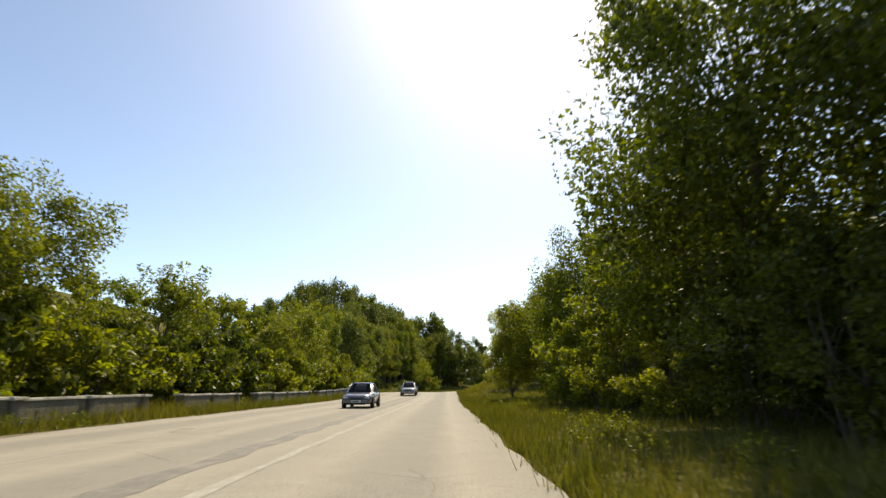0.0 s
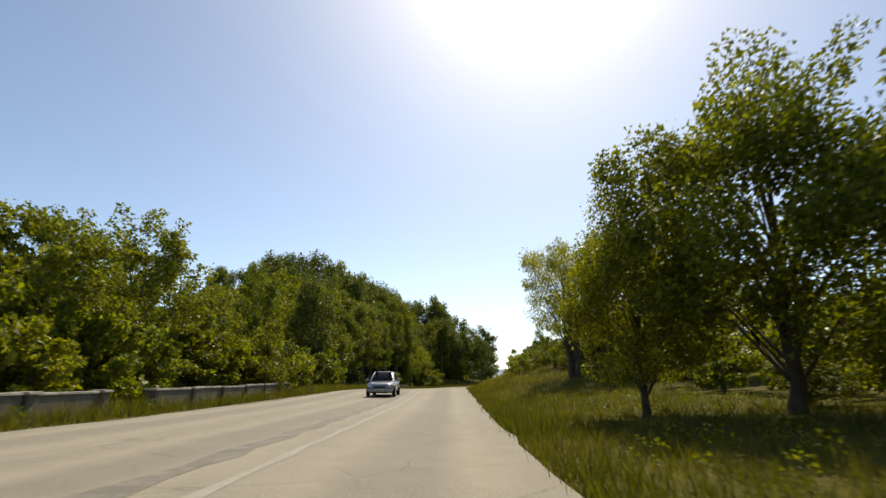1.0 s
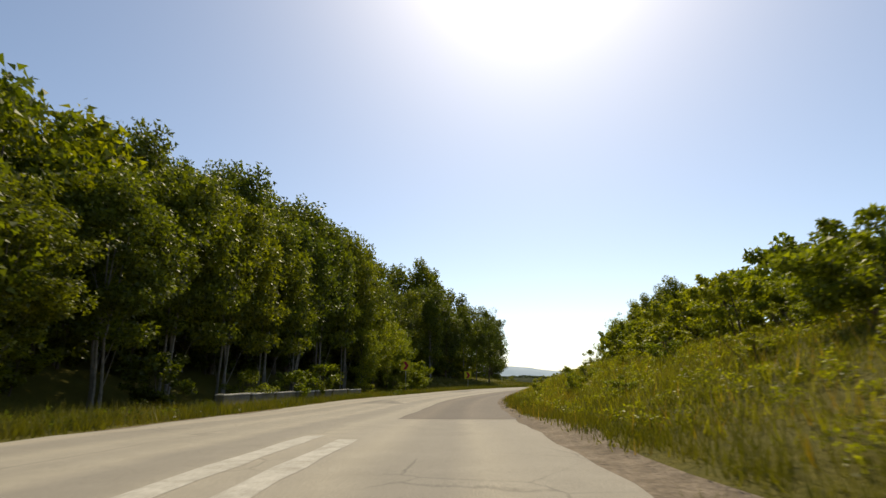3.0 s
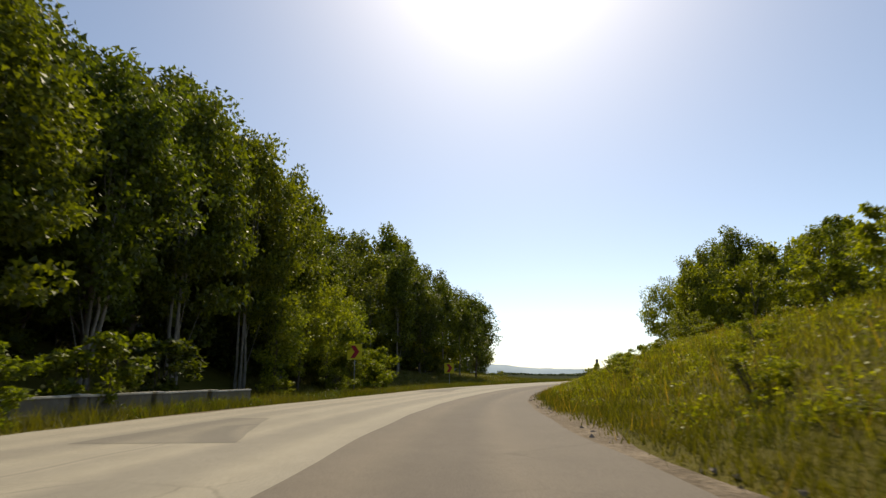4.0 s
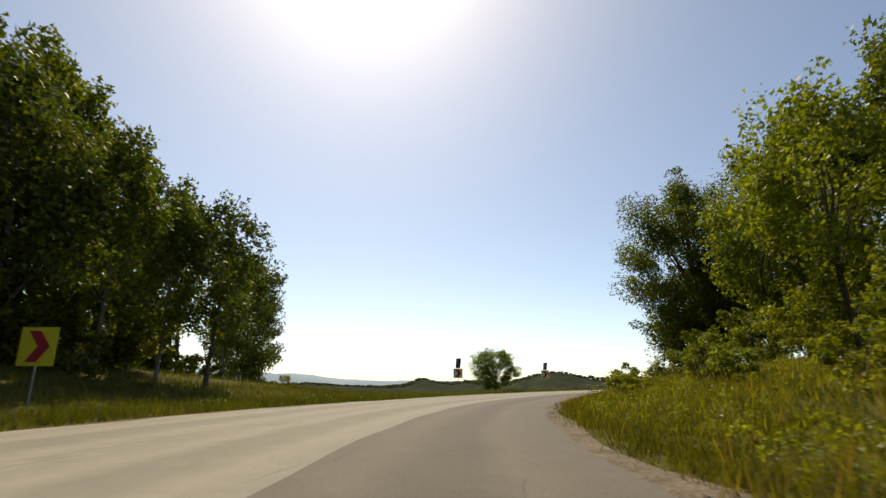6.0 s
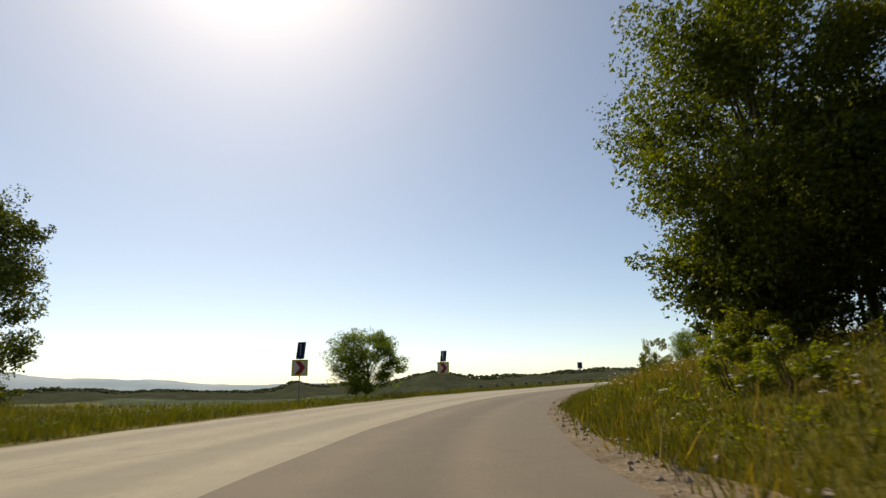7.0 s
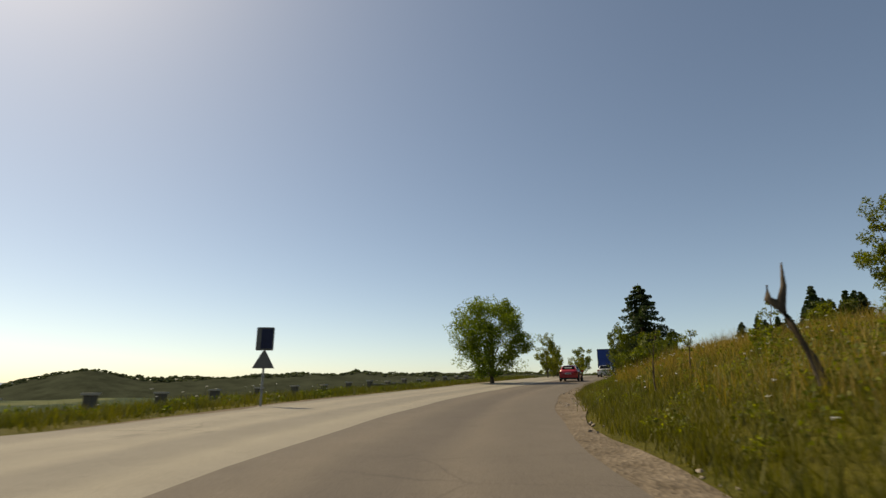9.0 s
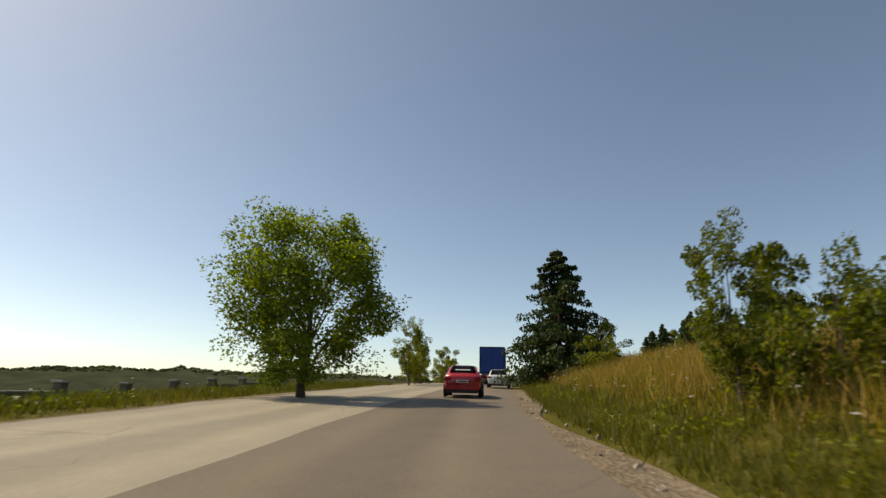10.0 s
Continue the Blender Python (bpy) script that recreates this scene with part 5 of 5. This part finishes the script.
def truck():
    """A lorry with a tarpaulin box, seen from behind; it faces +y, its tail at the origin."""
    root = new("truck")
    W, L, z0, z1 = 1.25, 7.6, 1.15, 3.75
    bm = bmesh.new()
    box(bm, 0, L / 2, (z0 + z1) / 2, 2 * W, L, z1 - z0, 0.05)
    cargo = part("cargo_box", bm, BLUE, root, "blue tarpaulin cargo box")
    for k in range(9):
        for i in (-1, 1):
            bm = bmesh.new()
            box(bm, i * (W + 0.008), 0.5 + k * (L - 1) / 8, (z0 + z1) / 2, 0.02, 0.06, z1 - z0 - 0.1, 0.008)
            part("strap", bm, BLUE_DARK, cargo)
    for x, z, w, h in ((-W + 0.06, (z0 + z1) / 2, 0.12, z1 - z0), (W - 0.06, (z0 + z1) / 2, 0.12, z1 - z0), (0, z1 - 0.06, 2 * W - 0.26, 0.12), (0, z0 + 0.08, 2 * W - 0.26, 0.16)):
        bm = bmesh.new()
        box(bm, x, -0.015, z, w, 0.04, h, 0.01)
        part("rear_frame", bm, BLUE_DARK, root)
    bm = bmesh.new()
    box(bm, 0, -0.008, (z0 + z1) / 2 - 0.1, 0.03, 0.03, z1 - z0 - 0.4)
    part("door_seam", bm, BLUE_DARK, cargo)
    for i in (-1, 1):
        bm = bmesh.new()
        box(bm, i * 0.42, L * 0.55, 0.95, 0.12, L + 1.6, 0.24, 0.02)
        part("chassis_rail", bm, BLACK, root)
        for y in (1.7, L + 0.9):
            wheel(root, i * (W - 0.17), y, 0.48, 0.3)
        bm = bmesh.new()
        box(bm, i * (W - 0.17), 1.02, 0.62, 0.34, 0.03, 0.62, 0.01)
        part("mudflap", bm, RUBBER, root)
        bm = bmesh.new()
        box(bm, i * (W - 0.3), -0.02, 0.93, 0.42, 0.07, 0.14, 0.02)
        part("tail_lamp", bm, TAIL, root, "red tail lamp")
        bm = bmesh.new()
        box(bm, i * (W + 0.22), L + 1.75, 2.2, 0.16, 0.1, 0.5, 0.04)
        part("mirror", bm, BLACK, root)
        bm = bmesh.new()
        box(bm, i * (W - 0.02), L + 1.05, 2.05, 0.02, 0.8, 0.62, 0.008)
        part("side_window", bm, PANE, root)
    bm = bmesh.new()
    box(bm, 0, 0.12, 0.62, 2.3, 0.1, 0.14, 0.02)
    part("underrun_bar", bm, STEEL, root)
    bm = bmesh.new()
    box(bm, 0, -0.03, 0.93, 0.52, 0.03, 0.12, 0.005)
    p = part("number_plate", bm, PLATE, root)
    bm = bmesh.new()
    box(bm, 0, -0.05, 0.93, 0.4, 0.008, 0.06)
    part("bar", bm, BAR, p)
    bm = loft([(L + 0.15, [(1.1, 0.6), (1.2, 1.2), (1.2, 2.5), (1.05, 2.75)]), (L + 1.7, [(1.12, 0.5), (1.22, 1.2), (1.2, 2.4), (1.0, 2.7)]), (L + 2.1, [(1.08, 0.5), (1.18, 1.2), (1.1, 1.6), (1.0, 1.75)])])
    part("cab", bm, BLUE_DARK, root, "dark blue driver's cab")
    return tagged(root, "blue box truck with a tarpaulin body on the road", "truck")


put_on_road(truck(), 338.5, -0.2, 0)

# ---------------------------------------------------------------- grass, flowers and stones
def blades(name, label, mat, spots, count, tall, width, spread, seed):
    """Tufts of thin blades at places (s, l)."""
    g = np.random.default_rng(seed)
    s, l = spots
    x = np.interp(s, SS, LINE[:, 0]) + l * np.interp(s, SS, TANG[:, 1])
    y = np.interp(s, SS, LINE[:, 1]) - l * np.interp(s, SS, TANG[:, 0])
    z = turf_z(x, y)
    n = len(x) * count
    h = np.repeat(g.uniform(0.55, 1.25, len(x)), count) * g.uniform(*tall, n)
    p = np.repeat(np.stack([x, y, z], -1), count, 0) + np.concatenate([g.normal(size=(n, 2)) * spread, np.full((n, 1), -0.03)], 1)
    a = g.uniform(0, 6.28, n)
    side = np.stack([np.cos(a), np.sin(a), 0 * a], -1) * (width * g.uniform(0.6, 1.3, n))[:, None]
    lean = np.concatenate([g.normal(size=(n, 2)) * 0.3 * h[:, None], h[:, None]], 1)
    v = np.stack([p - side, p + side, p + lean], 1).reshape(-1, 3)
    o = np.arange(n)[:, None] * 3
    me = mesh_of(name, v, o + np.array([[0, 1, 2]]), (mat,))
    return tagged(new(name, me), label, "grass", kind="stuff")


def verge(n, s0, s1, near, far, side, seed, power=1.6):
    g = np.random.default_rng(seed)
    s = g.uniform(s0, s1, n)
    d = near + (far - near) * g.uniform(0, 1, n) ** power
    return s, (along(s, RIGHT_EDGE) + d) if side > 0 else (along(s, LEFT_EDGE) - d)


blades("grass_right", "long green roadside grass", GRASS, verge(21000, 95, 335, 1.15, 11, 1, 1), 8, (0.12, 0.4), 0.011, 0.13, 51)
blades("grass_right", "long green roadside grass", GRASS, verge(11000, 0, 96, 0.15, 10, 1, 9, 1.7), 8, (0.14, 0.42), 0.013, 0.13, 56)
blades("short_grass", "short green grass covering the bank", GRASS, verge(16000, 100, 250, 0.9, 7, 1, 21, 1.3), 6, (0.1, 0.26), 0.016, 0.2, 61)
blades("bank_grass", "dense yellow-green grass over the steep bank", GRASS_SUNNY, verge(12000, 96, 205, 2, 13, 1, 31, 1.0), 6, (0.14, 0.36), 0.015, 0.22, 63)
blades("near_grass", "thick green grass beside the shoulder", GRASS, verge(7000, 222, 335, 1.25, 4.5, 1, 33, 1.2), 7, (0.12, 0.34), 0.012, 0.18, 64)
blades("grass_left", "long grass before the grove", GRASS, verge(6500, 160, 225, 1.0, 15, -1, 34, 1.0), 6, (0.25, 0.6), 0.022, 0.22, 65)
blades("tall_grass_left", "tall grass round the low pillars", GRASS, verge(3000, 255, 335, 2.0, 4.6, -1, 22, 1.0), 6, (0.25, 0.5), 0.018, 0.2, 62)
blades("grass_left", "long green grass on the far verge", GRASS, verge(12000, 0, 335, 0.7, 7, -1, 2, 1.1), 6, (0.18, 0.5), 0.02, 0.16, 52)
blades("tall_grass_left", "tall grass before the parapet", GRASS, verge(5200, -5, 155, 1.2, 3.4, -1, 14, 1.0), 6, (0.35, 0.8), 0.016, 0.16, 58)
blades("dry_grass", "tall dry yellow-brown grass on the bank", DRY_GRASS, verge(5600, 225, 340, 3.0, 16, 1, 3, 1.0), 5, (0.35, 0.85), 0.012, 0.16, 53)
blades("dry_grass", "tall brown dry grass along the bank top", DRY_GRASS, verge(5200, 284, 345, 2.8, 9, 1, 12, 0.8), 5, (0.4, 1.0), 0.013, 0.2, 57)
blades("dry_grass", "scattered dry grass along the verge", DRY_GRASS, verge(1300, 60, 225, 0.8, 12, 1, 4, 1.2), 5, (0.3, 0.7), 0.012, 0.16, 54)
blades("meadow_grass", "meadow grass beyond the road", GRASS, verge(7000, 205, 340, 4, 30, -1, 6, 1.3), 5, (0.2, 0.55), 0.03, 0.3, 55)


def herbs(name, label, mat, spots, per, size, reach, tall, seed):
    """Broad-leaved weeds: small leafy clumps that stand in the grass at places (s, l)."""
    g = np.random.default_rng(seed)
    s, l = spots
    x = np.interp(s, SS, LINE[:, 0]) + l * np.interp(s, SS, TANG[:, 1])
    y = np.interp(s, SS, LINE[:, 1]) - l * np.interp(s, SS, TANG[:, 0])
    r = g.uniform(*reach, len(x))
    c = np.stack([x, y, turf_z(x, y) + r * tall * 0.55], -1)
    v, f = leaves(g, c, r, per, size, tall, 0.0, True)
    tagged(new(name, mesh_of(name, v, f, (mat,))), label, "weeds", kind="stuff")


herbs("roadside_weeds", "leafy green weeds in the roadside grass", LEAF, verge(900, 84, 335, 1.4, 11, 1, 40, 1.2), 80, 0.05, (0.14, 0.36), 0.8, 70)
herbs("roadside_weeds", "yellow-green weeds on the sunny bank", LEAF_YELLOW, verge(900, 92, 200, 1.6, 13, 1, 41, 1.0), 70, 0.06, (0.15, 0.42), 0.8, 71)
herbs("roadside_weeds", "dark green weeds in the roadside grass", LEAF_MID, verge(800, 0, 335, 1.5, 11, 1, 42, 1.1), 70, 0.06, (0.16, 0.42), 0.9, 72)
herbs("tall_weeds", "tall leafy weeds standing out of the grass", LEAF, verge(260, 200, 335, 2.2, 10, 1, 43, 1.0), 70, 0.06, (0.14, 0.3), 2.2, 73)
herbs("verge_weeds", "leafy weeds along the far verge", LEAF_MID, verge(700, 0, 330, 1.2, 6, -1, 44, 1.0), 50, 0.09, (0.18, 0.45), 0.9, 74)


def flowers():
    """White umbels on thin stalks in the grass."""
    g = np.random.default_rng(77)
    s, l = verge(420, 205, 335, 2.0, 10, 1, 7, 1.2)
    s2, l2 = verge(60, 240, 335, 2.0, 7, -1, 8, 1.0)
    pieces, heads = [], []
    for a, b in zip(np.concatenate([s, s2]), np.concatenate([l, l2])):
        x, y, z, _ = spot(a, b)
        z = float(turf_z(np.array([x]), np.array([y]))[0])
        h, dx, dy = g.uniform(0.35, 0.85), g.normal() * 0.06, g.normal() * 0.06
        pieces.append(tube([(x, y, z - 0.03), (x + dx, y + dy, z + h)], [0.006, 0.004], 3))
        for k in range(7):
            r, w = 0.04 * math.sqrt(g.uniform()), g.uniform(0, 6.28)
            c = Vector((x + dx + r * math.cos(w), y + dy + r * math.sin(w), z + h + g.uniform(-0.01, 0.02)))
            q = 0.012
            heads.append(([c + Vector((-q, -q, 0)), c + Vector((q, -q, 0.006)), c + Vector((q, q, 0)), c + Vector((-q, q, 0.006)), c + Vector((0, 0, 0.016))], [(0, 1, 4), (1, 2, 4), (2, 3, 4), (3, 0, 4)]))
    sv, sf = joined(pieces)
    hv, hf = joined(heads)
    me = mesh_of("wild_flowers", sv + hv, sf + [tuple(i + len(sv) for i in f) for f in hf], (GRASS, SIGN_WHITE), False, [0] * len(sf) + [1] * len(hf))
    tagged(new("wild_flowers", me), "white umbel wild flowers in the grass", "flowers", kind="stuff")


flowers()


def stones():
    g = np.random.default_rng(91)
    pieces = []
    for s0, s1, n, near, far in ((150, 182, 330, 0.2, 1.5), (198, 222, 200, 0.3, 1.5), (112, 150, 90, 0.3, 1.2), (222, 330, 240, 0.2, 1.4)):
        s, l = verge(n, s0, s1, near, far, 1, int(s0), 1.0)
        for a, b in zip(s, l):
            x, y, z, _ = spot(a, b)
            z = max(z + 0.012, float(ground_z(x, y)[0]))
            r = g.uniform(0.02, 0.075)
            t = Euler(g.uniform(0, 6.28, 3)).to_matrix()
            pts = [Vector(p) * r * g.uniform(0.7, 1.25) for p in ((1, 0, 0), (0, 1, 0), (-1, 0, 0), (0, -1, 0), (0, 0, 0.8), (0, 0, -0.8), (0.7, 0.7, 0.3), (-0.7, -0.6, 0.4))]
            v = [t @ p + Vector((x, y, z + r * 0.3)) for p in pts]
            pieces.append((v, [(0, 6, 4), (6, 1, 4), (1, 2, 4), (2, 7, 4), (7, 3, 4), (3, 0, 4), (1, 6, 5), (6, 0, 5), (2, 1, 5), (7, 2, 5), (3, 7, 5), (0, 3, 5)]))
    v, f = joined(pieces)
    tagged(new("gravel_stones", mesh_of("gravel_stones", v, f, (plain("pale_stone", (0.3, 0.25, 0.2), 0.9, vary=0.35, scale=1.0),))), "loose pale stones on the gravel shoulder", "stones", kind="stuff")


stones()
